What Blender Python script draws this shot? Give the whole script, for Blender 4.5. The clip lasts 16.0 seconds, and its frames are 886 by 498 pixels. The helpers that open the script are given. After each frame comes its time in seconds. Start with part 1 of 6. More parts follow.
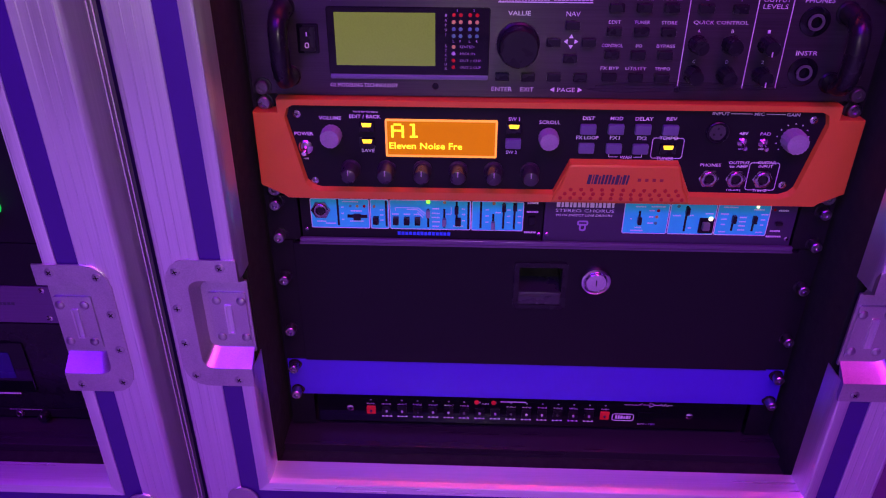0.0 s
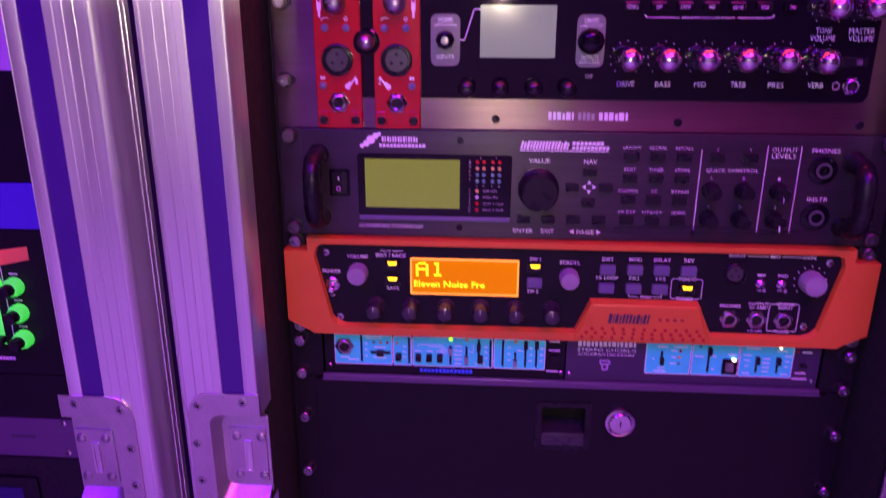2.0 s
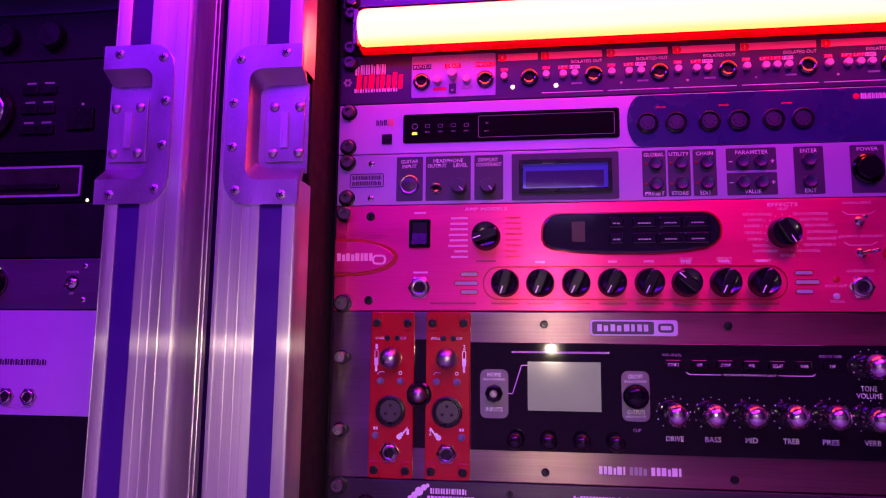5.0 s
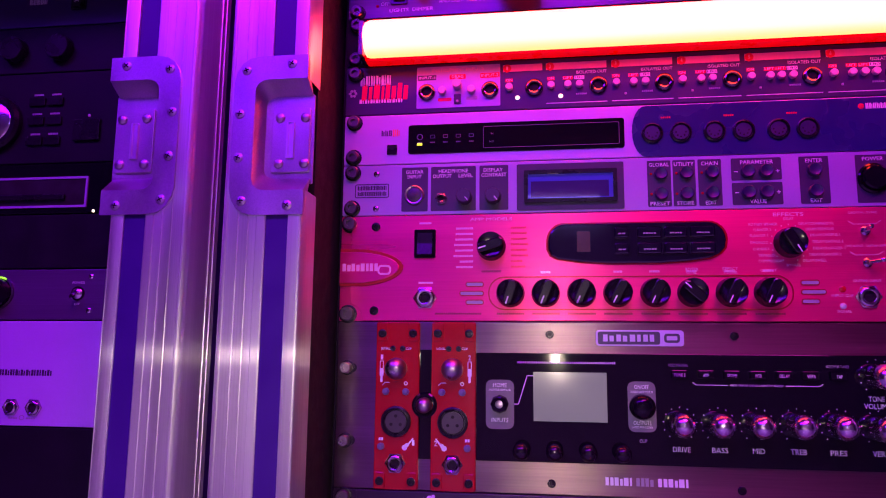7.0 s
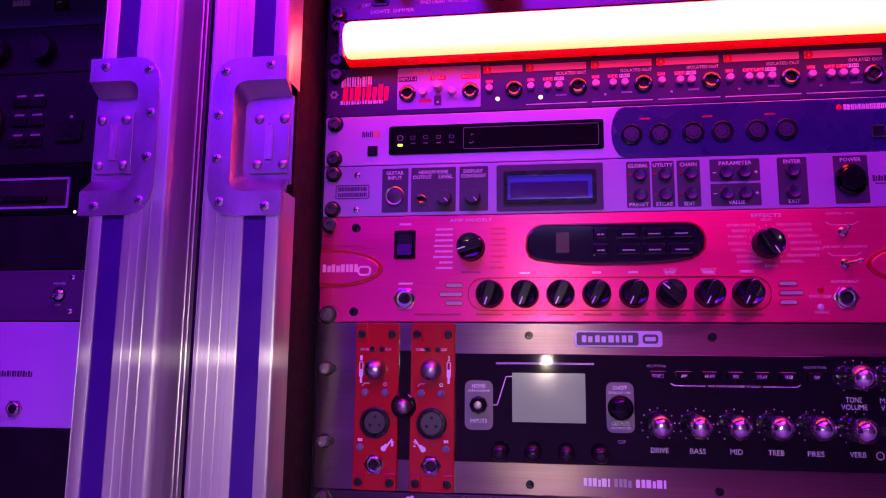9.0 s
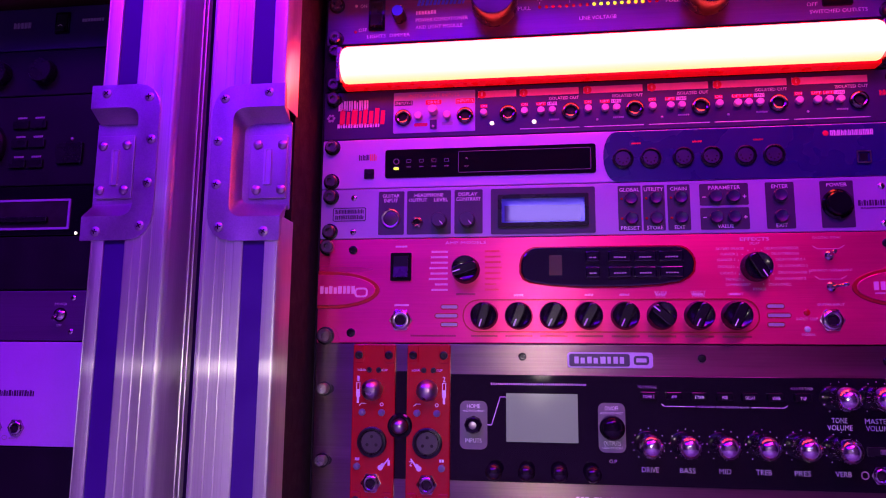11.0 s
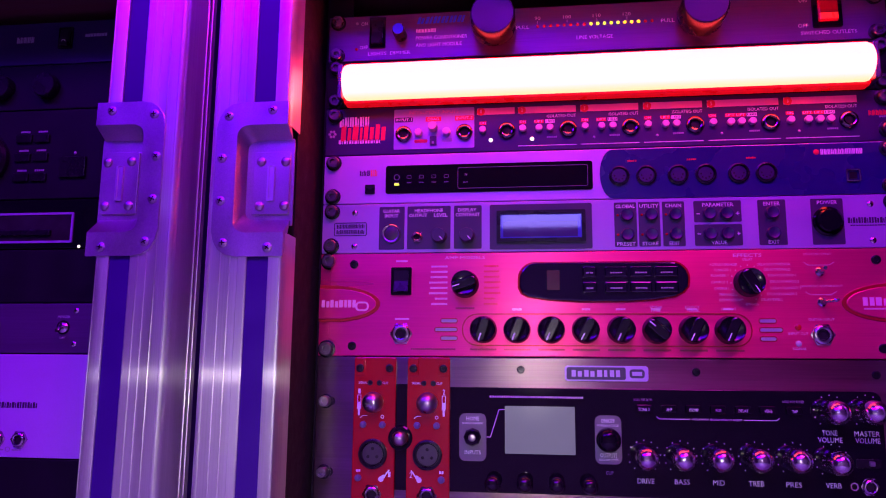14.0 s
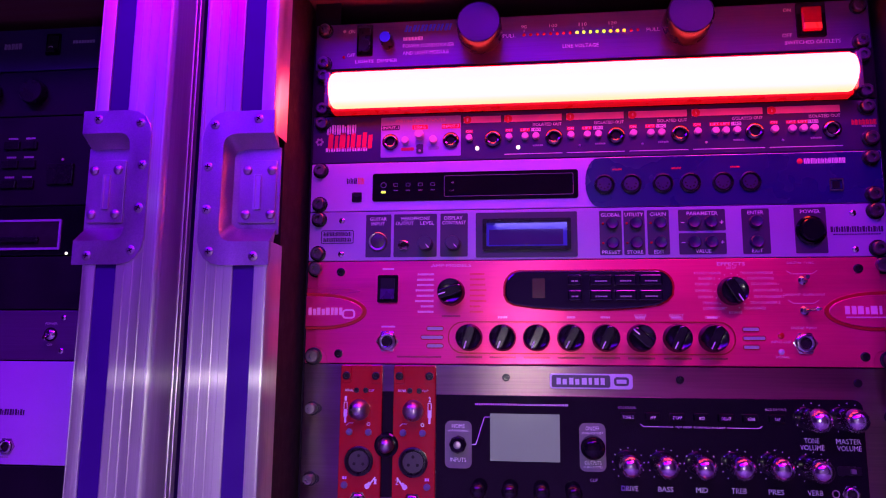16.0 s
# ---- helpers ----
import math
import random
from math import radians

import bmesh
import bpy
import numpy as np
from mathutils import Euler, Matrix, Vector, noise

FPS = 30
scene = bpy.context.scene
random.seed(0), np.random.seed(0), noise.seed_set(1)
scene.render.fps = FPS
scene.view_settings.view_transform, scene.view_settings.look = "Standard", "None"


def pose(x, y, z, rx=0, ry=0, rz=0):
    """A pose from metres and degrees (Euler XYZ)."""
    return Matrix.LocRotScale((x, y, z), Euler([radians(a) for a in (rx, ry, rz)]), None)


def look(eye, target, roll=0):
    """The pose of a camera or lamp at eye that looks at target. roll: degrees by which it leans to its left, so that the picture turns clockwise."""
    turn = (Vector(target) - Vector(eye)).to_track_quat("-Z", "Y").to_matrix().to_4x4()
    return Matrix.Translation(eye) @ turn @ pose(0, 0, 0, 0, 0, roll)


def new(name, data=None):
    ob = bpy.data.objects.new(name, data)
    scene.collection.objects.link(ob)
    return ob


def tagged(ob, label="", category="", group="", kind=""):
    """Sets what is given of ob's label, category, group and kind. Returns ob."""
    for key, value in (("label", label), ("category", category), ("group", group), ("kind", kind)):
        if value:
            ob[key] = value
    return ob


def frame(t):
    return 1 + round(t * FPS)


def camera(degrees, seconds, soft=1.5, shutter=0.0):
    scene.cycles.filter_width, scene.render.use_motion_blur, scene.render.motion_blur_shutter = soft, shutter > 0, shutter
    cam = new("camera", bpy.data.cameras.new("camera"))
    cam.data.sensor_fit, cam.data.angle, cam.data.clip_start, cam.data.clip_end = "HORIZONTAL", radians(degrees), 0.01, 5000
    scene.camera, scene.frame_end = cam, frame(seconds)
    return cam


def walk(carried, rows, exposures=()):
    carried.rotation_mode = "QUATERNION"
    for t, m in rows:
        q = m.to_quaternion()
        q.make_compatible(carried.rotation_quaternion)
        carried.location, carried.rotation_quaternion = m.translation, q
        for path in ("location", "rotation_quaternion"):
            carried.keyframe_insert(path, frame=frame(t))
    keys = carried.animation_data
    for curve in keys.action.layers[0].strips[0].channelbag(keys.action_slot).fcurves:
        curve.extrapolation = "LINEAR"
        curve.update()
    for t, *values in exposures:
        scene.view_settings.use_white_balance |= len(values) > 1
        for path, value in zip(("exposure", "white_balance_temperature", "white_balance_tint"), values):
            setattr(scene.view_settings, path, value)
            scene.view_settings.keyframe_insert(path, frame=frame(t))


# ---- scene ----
cam = camera(62.1, 16.0, soft=1.1, shutter=0.5)
PATH = [
    (0, (-0.07, -0.572, 0.889), (-0.127, 1.167, -0.098), 0.2),
    (0.5, (-0.072, -0.571, 0.891), (-0.132, 1.171, -0.089), 0.3),
    (1, (-0.071, -0.569, 0.891), (-0.138, 1.198, -0.044), 0.3),
    (1.5, (-0.068, -0.575, 0.89), (-0.147, 1.249, 0.074), 0.3),
    (2, (-0.072, -0.584, 0.89), (-0.191, 1.309, 0.254), 0.2),
    (2.5, (-0.075, -0.591, 0.888), (-0.231, 1.357, 0.46), 0.1),
    (3, (-0.075, -0.605, 0.892), (-0.238, 1.379, 0.699), 0.4),
    (3.5, (-0.063, -0.609, 0.898), (-0.303, 1.377, 0.901), 0.4),
    (4, (-0.059, -0.596, 0.89), (-0.339, 1.378, 1.056), 0.6),
    (4.5, (-0.063, -0.598, 0.893), (-0.341, 1.366, 1.151), 0.6),
    (7, (-0.067, -0.599, 0.893), (-0.353, 1.356, 1.204), 0.6),
    (7.5, (-0.06, -0.599, 0.895), (-0.342, 1.357, 1.202), 0.6),
    (8, (-0.057, -0.599, 0.893), (-0.347, 1.356, 1.205), 0.6),
    (8.5, (-0.052, -0.602, 0.894), (-0.341, 1.351, 1.213), 0.7),
    (9, (-0.051, -0.597, 0.892), (-0.335, 1.357, 1.209), 0.6),
    (11.5, (-0.048, -0.614, 0.912), (-0.316, 1.343, 1.228), 0.5),
    (12, (-0.052, -0.615, 0.913), (-0.309, 1.343, 1.23), 0.6),
    (12.5, (-0.052, -0.619, 0.916), (-0.311, 1.339, 1.234), 0.6),
    (13, (-0.051, -0.627, 0.92), (-0.307, 1.33, 1.243), 0.5),
    (13.5, (-0.052, -0.627, 0.922), (-0.301, 1.332, 1.242), 0.5),
    (14, (-0.054, -0.625, 0.918), (-0.304, 1.333, 1.239), 0.5),
    (14.5, (-0.051, -0.628, 0.923), (-0.296, 1.331, 1.239), 0.5),
    (15, (-0.05, -0.631, 0.925), (-0.292, 1.329, 1.244), 0.5),
    (15.5, (-0.051, -0.629, 0.924), (-0.29, 1.331, 1.24), 0.5),
    (16, (-0.045, -0.628, 0.926), (-0.285, 1.332, 1.242), 0.5),
]
EXPOSURES = [(0, 0.2, 6400, 4), (1, 0.27, 6700, 4), (1.5, 0.34, 7000, 6), (2, 0.46, 7600, 9), (2.5, 0.45, 8300, 14), (3.5, 0.42, 8900, 20), (4.5, 0.18, 8300, 23), (7, 0.04, 7200, 25), (9, 0.04, 6900, 26), (12, -0.05, 6150, 27), (16, -0.12, 5900, 27)]
walk(cam, [(t, look(eye, target, roll)) for t, eye, target, roll in PATH], EXPOSURES)

# ---- light: one closed dark room, coloured wall-wash lamps, an added lilac fill, a phone torch and the lit tube in the rack ----
world = bpy.data.worlds.new("room_air")
scene.world = world
world.use_nodes = True
world.node_tree.nodes["Background"].inputs[0].default_value = (0.10, 0.02, 0.30, 1)
world.node_tree.nodes["Background"].inputs[1].default_value = 0.012


def area_lamp(name, eye, target, sx, sy, watts, colour):
    d = bpy.data.lights.new(name, "AREA")
    d.shape, d.size, d.size_y, d.energy, d.color = "RECTANGLE", sx, sy, watts, colour
    ob = new(name, d)
    ob.matrix_world = look(eye, target)
    return ob


area_lamp("blue_wash_lamp", (-0.75, -1.75, 2.42), (-0.2, 0.0, 0.95), 2.0, 0.5, 62, (0.16, 0.002, 1.0))
area_lamp("studio_screen", (-0.03, -2.5, 1.56), (-0.05, 0.0, 1.1), 0.34, 0.08, 1.6, (0.36, 0.26, 1.0))
area_lamp("magenta_wash_lamp", (0.35, -1.35, 2.4), (0.0, -0.1, 0.5), 0.9, 0.4, 21, (1.0, 0.025, 0.82))
# added fill: brightens the floor and far wall that the rims reflect
floor_fill = area_lamp("lilac_floor_fill", (-0.3, -2.1, 2.5), (-0.3, -2.0, 0.0), 1.6, 1.0, 44, (0.62, 0.22, 1.0))
floor_fill.data.spread = radians(80)
torch = bpy.data.lights.new("phone_torch", "SPOT")
torch.energy, torch.color, torch.shadow_soft_size = 4.2, (1.0, 0.88, 0.74), 0.004
torch.spot_size, torch.spot_blend = radians(76), 0.75
new("phone_torch", torch).matrix_world = look((-0.058, -0.70, 0.905), (-0.09, 0.0, 0.66))

# ---- materials ----


def material(name, colour, rough=0.5, metal=0.0, vary=0.12, grain=(60, 60, 60), bump=0.0, fine=(900, 900, 900),
             coat=0.0, emit=None, power=0.0, spec=0.5):
    """Base colour that drifts at a coarse and a fine scale, with roughness wear and fine relief."""
    m = bpy.data.materials.new(name)
    m.use_nodes = True
    n, k = m.node_tree.nodes, m.node_tree.links
    b = n["Principled BSDF"]
    b.inputs["Metallic"].default_value = metal
    b.inputs["Coat Weight"].default_value = coat
    b.inputs["Specular IOR Level"].default_value = spec
    b.inputs["Coat Roughness"].default_value = 0.08
    geo = n.new("ShaderNodeNewGeometry")
    info = n.new("ShaderNodeObjectInfo")
    noises = []
    for scale in (grain, fine):
        mp = n.new("ShaderNodeMapping")
        mp.inputs["Scale"].default_value = scale
        k.new(geo.outputs["Position"], mp.inputs["Vector"])
        t = n.new("ShaderNodeTexNoise")
        t.inputs["Scale"].default_value, t.inputs["Detail"].default_value = 1.0, 3.0
        k.new(mp.outputs["Vector"], t.inputs["Vector"])
        noises.append(t.outputs["Fac"])
    mix = n.new("ShaderNodeMath")
    mix.operation = "ADD"
    k.new(noises[0], mix.inputs[0])
    k.new(noises[1], mix.inputs[1])
    ramp = n.new("ShaderNodeMapRange")
    ramp.inputs["From Min"].default_value, ramp.inputs["From Max"].default_value = 0.6, 1.4
    ramp.inputs["To Min"].default_value, ramp.inputs["To Max"].default_value = 1 - vary, 1 + vary
    k.new(mix.outputs[0], ramp.inputs["Value"])
    mul = n.new("ShaderNodeMix")
    mul.data_type, mul.blend_type = "RGBA", "MULTIPLY"
    mul.inputs["Factor"].default_value = 1.0
    mul.inputs["A"].default_value = (*colour, 1)
    k.new(ramp.outputs["Result"], mul.inputs["B"])
    k.new(mul.outputs["Result"], b.inputs["Base Color"])
    rr = n.new("ShaderNodeMapRange")
    rr.inputs["From Min"].default_value, rr.inputs["From Max"].default_value = 0.3, 0.7
    rr.inputs["To Min"].default_value, rr.inputs["To Max"].default_value = max(0.02, rough * 0.8), min(1, rough * 1.2)
    k.new(noises[0], rr.inputs["Value"])
    k.new(rr.outputs["Result"], b.inputs["Roughness"])
    if bump:
        bp = n.new("ShaderNodeBump")
        bp.inputs["Strength"].default_value, bp.inputs["Distance"].default_value = bump, 0.0004
        k.new(noises[1], bp.inputs["Height"])
        k.new(bp.outputs["Normal"], b.inputs["Normal"])
    if emit:
        b.inputs["Emission Color"].default_value = (*emit, 1)
        b.inputs["Emission Strength"].default_value = power
    return m


ALU = material("brushed_aluminium", (0.86, 0.85, 0.87), 0.25, 0.86, 0.10, (55, 55, 2.5), 0.85, (700, 700, 2.5))
ALU_BRUSHED = material("long_brushed_aluminium", (0.84, 0.83, 0.86), 0.43, 0.96, 0.10, (70, 70, 3.0), 0.05, (900, 900, 3))
_t = ALU_BRUSHED.node_tree.nodes.new("ShaderNodeTangent")
_t.direction_type, _t.uv_map = "UV_MAP", "grain"
ALU_BRUSHED.node_tree.nodes["Principled BSDF"].inputs["Anisotropic"].default_value = 0.6
ALU_BRUSHED.node_tree.links.new(_t.outputs["Tangent"], ALU_BRUSHED.node_tree.nodes["Principled BSDF"].inputs["Tangent"])
_b, _o = ALU_BRUSHED.node_tree.nodes["Principled BSDF"], ALU_BRUSHED.node_tree.nodes["Material Output"]
_glint, _blend = ALU_BRUSHED.node_tree.nodes.new("ShaderNodeBsdfAnisotropic"), ALU_BRUSHED.node_tree.nodes.new("ShaderNodeMixShader")
_glint.inputs["Color"].default_value = (0.86, 0.85, 0.87, 1)
_glint.inputs["Roughness"].default_value, _glint.inputs["Anisotropy"].default_value, _blend.inputs[0].default_value = 0.27, -0.86, 0.13
ALU_BRUSHED.node_tree.links.new(_t.outputs["Tangent"], _glint.inputs["Tangent"])
ALU_BRUSHED.node_tree.links.new(_b.outputs[0], _blend.inputs[1]), ALU_BRUSHED.node_tree.links.new(_glint.outputs[0], _blend.inputs[2])
ALU_BRUSHED.node_tree.links.new(_blend.outputs[0], _o.inputs["Surface"])
ALU_RAW = material("mill_aluminium", (0.72, 0.71, 0.73), 0.40, 1.0, 0.14, (30, 30, 30), 0.2, (500, 500, 40))
DISH = material("zinc_plated_steel", (0.50, 0.47, 0.50), 0.38, 0.92, 0.18, (45, 45, 18), 0.15)
RIVET = material("zinc_plated_rivet", (0.44, 0.42, 0.45), 0.42, 1.0, 0.15)
CHROME = material("nickel_plate", (0.62, 0.60, 0.62), 0.16, 1.0, 0.08)
BOLT = material("dark_bolt_steel", (0.16, 0.14, 0.16), 0.32, 0.9, 0.2)
LAMINATE = material("blue_laminate", (0.036, 0.003, 0.15), 0.42, 0.0, 0.08, (40, 40, 40), 0.2, (1400, 1400, 1400))
BLUE_PANEL = material("blue_painted_steel", (0.055, 0.010, 0.47), 0.40, 0.0, 0.07, (25, 25, 25), 0.1)
CARPET = material("black_carpet", (0.006, 0.005, 0.006), 0.95, 0.0, 0.4, (80, 80, 80), 1.0, (1600, 1600, 1600))
PLY = material("dark_stained_plywood", (0.10, 0.045, 0.03), 0.6, 0.0, 0.3, (6, 60, 60), 0.3)
BLACK = material("black_powder_coat", (0.008, 0.007, 0.010), 0.45, 0.0, 0.2, (40, 40, 40), 0.35, (2200, 2200, 2200), spec=0.14)
GLOSS = material("black_gloss_plastic", (0.004, 0.004, 0.006), 0.035, 0.0, 0.2, spec=0.3)
LENS = material("black_glass_lens", (0.005, 0.004, 0.012), 0.06, 0.0, 0.2, coat=0.6)
SILL = material("satin_aluminium_sill", (0.80, 0.78, 0.80), 0.33, 0.65, 0.10, (3, 60, 60), 0.2, (9, 1600, 1600))
LINING = material("black_lacquered_board", (0.020, 0.012, 0.022), 0.30, 0.0, 0.3, (6, 60, 60), 0.2)
DARK_JACK = material("dark_nickel_socket", (0.20, 0.17, 0.18), 0.13, 1.0, 0.15)
JACK = material("worn_nickel_socket", (0.46, 0.43, 0.45), 0.14, 1.0, 0.15)
DISPLAY_GLASS = material("violet_display_glass", (0.045, 0.03, 0.11), 0.04, 0.0, 0.05)
SOFT = material("black_moulded_plastic", (0.008, 0.007, 0.010), 0.28, 0.0, 0.2, spec=0.25)
KNOB_BLACK = material("black_knob_plastic", (0.007, 0.006, 0.009), 0.17, 0.0, 0.25, spec=0.5)
PULL = material("satin_black_plastic", (0.020, 0.018, 0.024), 0.30, 0.0, 0.2, spec=0.6)
XLR_GREY = material("charcoal_moulding", (0.035, 0.032, 0.036), 0.4, 0.0, 0.1)
DIN_BLUE = material("dark_blue_moulding", (0.020, 0.009, 0.060), 0.4, 0.0, 0.1)
HOLE = material("hole_black", (0.003, 0.003, 0.003), 0.9, 0.0, 0.2)
BRUSHED_BLACK = material("brushed_black_aluminium", (0.038, 0.031, 0.040), 0.34, 0.6, 0.3, (3, 60, 60), 0.35, (14, 1100, 1100))
BRUSHED = material("brushed_titanium_aluminium", (0.17, 0.120, 0.115), 0.34, 1.0, 0.16, (3, 60, 60), 0.3, (14, 1100, 1100))
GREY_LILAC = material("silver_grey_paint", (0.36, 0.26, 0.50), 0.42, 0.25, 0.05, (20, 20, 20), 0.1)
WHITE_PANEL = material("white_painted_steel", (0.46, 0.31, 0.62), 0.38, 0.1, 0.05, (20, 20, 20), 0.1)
INJECTOR = material("midnight_blue_paint", (0.018, 0.008, 0.055), 0.40, 0.0, 0.1, (20, 20, 20))
DARK_VIOLET = material("dark_violet_paint", (0.030, 0.014, 0.050), 0.42, 0.0, 0.1, (20, 20, 20))
NAVY = material("deep_blue_gloss_panel", (0.011, 0.003, 0.10), 0.28, 0.0, 0.1, (20, 20, 20))
DARK_GREY = material("dark_slate_ink", (0.034, 0.024, 0.056), 0.45, 0.0, 0.12)
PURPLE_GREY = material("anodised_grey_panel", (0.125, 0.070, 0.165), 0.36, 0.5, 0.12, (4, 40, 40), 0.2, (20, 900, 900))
RED_PANEL = material("anodised_red_aluminium", (0.74, 0.040, 0.17), 0.33, 0.65, 0.07, (4, 50, 50), 0.25, (18, 1000, 1000))
for _mat, _amount in ((BRUSHED_BLACK, 0.7), (BRUSHED, 0.85), (RED_PANEL, 0.85)):
    # grain along x, so that a lamp's glint runs up and down
    _v = _mat.node_tree.nodes.new("ShaderNodeCombineXYZ")
    _v.inputs[2].default_value = 1.0
    _mat.node_tree.nodes["Principled BSDF"].inputs["Anisotropic"].default_value = _amount
    _mat.node_tree.links.new(_v.outputs[0], _mat.node_tree.nodes["Principled BSDF"].inputs["Tangent"])
RED_EDGE = material("dark_red_groove", (0.35, 0.010, 0.012), 0.4, 0.3)
RED_GLOSS = material("red_gloss_enamel", (0.31, 0.002, 0.006), 0.16, 0.0, 0.08, (30, 30, 30), coat=0.5)
ORANGE = material("burnt_orange_paint", (0.52, 0.115, 0.020), 0.36, 0.1, 0.08, (30, 30, 30), 0.25, (1500, 1500, 1500))
SKY_BLUE = material("sky_blue_ink", (0.03, 0.72, 0.66), 0.45, 0.0, 0.08)
WHITE_INK = material("white_ink", (0.72, 0.70, 0.74), 0.5, 0.0, 0.06)
FAINT_INK = material("faint_grey_ink", (0.11, 0.10, 0.13), 0.5)
STRIP_INK = material("rose_write_on_strip", (0.72, 0.20, 0.40), 0.5, 0.0, 0.06)
PINK_INK = material("pale_pink_ink", (0.82, 0.42, 0.56), 0.5, 0.0, 0.06)
RED_INK = material("red_ink", (0.65, 0.02, 0.02), 0.5)
GREY_INK = material("grey_ink", (0.30, 0.28, 0.32), 0.5)
DARK_INK = material("dark_ink", (0.03, 0.025, 0.05), 0.5)
DARK_RED_INK = material("maroon_ink", (0.22, 0.01, 0.03), 0.5)
BLUE_INK = material("blue_ink", (0.03, 0.10, 0.75), 0.5)
ORANGE_INK = material("orange_ink", (0.75, 0.22, 0.08), 0.5)
PEWTER = material("satin_pewter", (0.34, 0.32, 0.35), 0.30, 1.0, 0.12)
BLACK_CHROME = material("black_chrome", (0.62, 0.60, 0.63), 0.20, 1.0, 0.1)
GREY_PLASTIC = material("grey_moulded_plastic", (0.11, 0.105, 0.12), 0.45, 0.0, 0.1)
VIOLET_PLASTIC = material("slate_button_plastic", (0.10, 0.085, 0.17), 0.42, 0.0, 0.1)
RUBBER = material("ribbed_rubber_grey", (0.22, 0.18, 0.25), 0.6, 0.0, 0.2)
PINK_BUTTON = material("pale_button_plastic", (0.62, 0.42, 0.48), 0.4)
LCD_GREY = material("pale_grey_display", (0.12, 0.16, 0.12), 0.12, 0.0, 0.03, emit=(0.58, 0.72, 0.56), power=0.15, spec=0.3)
LCD_OLIVE = material("olive_green_display", (0.08, 0.11, 0.02), 0.10, 0.0, 0.25, (9, 9, 9), emit=(0.36, 0.46, 0.02), power=0.25)
LCD_ORANGE = material("orange_backlit_display", (0.10, 0.03, 0.001), 0.10, 0.0, 0.2, (14, 14, 14), emit=(1.0, 0.235, 0.0), power=0.56, spec=0.08)
LCD_RIM = material("bright_orange_display_edge", (0.6, 0.2, 0.02), 0.2, emit=(1.0, 0.30, 0.05), power=1.0)
LCD_YELLOW = material("yellow_pixels", (0.8, 0.6, 0.02), 0.3, emit=(1.0, 0.86, 0.01), power=1.15)
LCD_BLUE = material("blue_backlit_display", (0.05, 0.06, 0.32), 0.05, 0.0, 0.05, emit=(0.08, 0.04, 0.9), power=0.13)
LED_Y = material("amber_lamp", (0.7, 0.5, 0.02), 0.3, emit=(1.0, 0.62, 0.01), power=1.6)
LED_WHITE = material("warm_white_lamp", (0.8, 0.8, 0.5), 0.3, emit=(1.0, 0.95, 0.55), power=1.5)
LED_G = material("green_lamp", (0.2, 0.7, 0.05), 0.3, emit=(0.30, 1.0, 0.03), power=1.6)
LED_LIME = material("lime_lamp", (0.5, 0.7, 0.05), 0.3, emit=(0.70, 1.0, 0.02), power=1.3)
LED_RED = material("red_lamp", (0.5, 0.02, 0.02), 0.3, emit=(1.0, 0.02, 0.01), power=0.9)
LED_RED_OFF = material("unlit_red_lens", (0.42, 0.01, 0.01), 0.2)
LED_Y_OFF = material("unlit_yellow_lens", (0.55, 0.40, 0.10), 0.2)
LED_G_OFF = material("unlit_green_lens", (0.10, 0.32, 0.24), 0.2)
UNLIT_DIGIT = material("unlit_digit_filter", (0.045, 0.004, 0.014), 0.2)
LED_CLEAR = material("unlit_clear_lens", (0.45, 0.44, 0.45), 0.2)
NEON_GREEN = material("lit_green_fader_cap", (0.1, 0.7, 0.1), 0.3, emit=(0.01, 0.8, 0.10), power=0.55)
TUBE = material("glowing_red_tube", (0.9, 0.2, 0.1), 0.3, emit=(1.0, 0.06, 0.04), power=24.0)
_n, _k = TUBE.node_tree.nodes, TUBE.node_tree.links
_g, _s, _r = _n.new("ShaderNodeNewGeometry"), _n.new("ShaderNodeSeparateXYZ"), _n.new("ShaderNodeValToRGB")
_m = _n.new("ShaderNodeMapRange")
_m.inputs["From Min"].default_value, _m.inputs["From Max"].default_value = 1.151, 1.185
_k.new(_g.outputs["Position"], _s.inputs[0]), _k.new(_s.outputs["Z"], _m.inputs["Value"]), _k.new(_m.outputs["Result"], _r.inputs["Fac"])
_r.color_ramp.elements[0].color, _r.color_ramp.elements[1].color = (1.0, 0.040, 0.010, 1), (1.0, 0.044, 0.038, 1)
_r.color_ramp.elements[0].position = 0.0
_e = _r.color_ramp.elements.new(0.16)
_e.color = (1.0, 0.048, 0.041, 1)
_k.new(_r.outputs["Color"], _n["Principled BSDF"].inputs["Emission Color"])
# the tube's red halo, put into a faintly emitting backing
TUBE_HALO = material("red_tube_halo", (0.7, 0.02, 0.01), 0.3, emit=(1.0, 0.004, 0.0), power=0.6)
FLOOR_PAINT = material("grey_vinyl_floor", (0.22, 0.24, 0.28), 0.55, 0.0, 0.2, (2, 14, 2), 0.2)
# paler than the other walls so the lower rims have light to reflect
BOUNCE_WALL = material("pale_bounce_wall", (0.62, 0.60, 0.62), 0.7, 0.0, 0.1, (4, 4, 4), 0.2)
WALL_PAINT = material("dark_room_paint", (0.06, 0.055, 0.07), 0.7, 0.0, 0.1, (4, 4, 4), 0.2)

# ---- builders; plan in millimetres: x across, z up, o out of the rack towards the room ----
WORLD_AT = {}
FACE = 3.0


def thing(name, x, y, z, label, category, group="", kind=""):
    ob = new(name)
    ob.empty_display_size = 0.05
    ob.location = (x / 1000, y / 1000, z / 1000)
    WORLD_AT[ob] = Matrix.Translation(ob.location)
    return tagged(ob, label, category, group, kind)


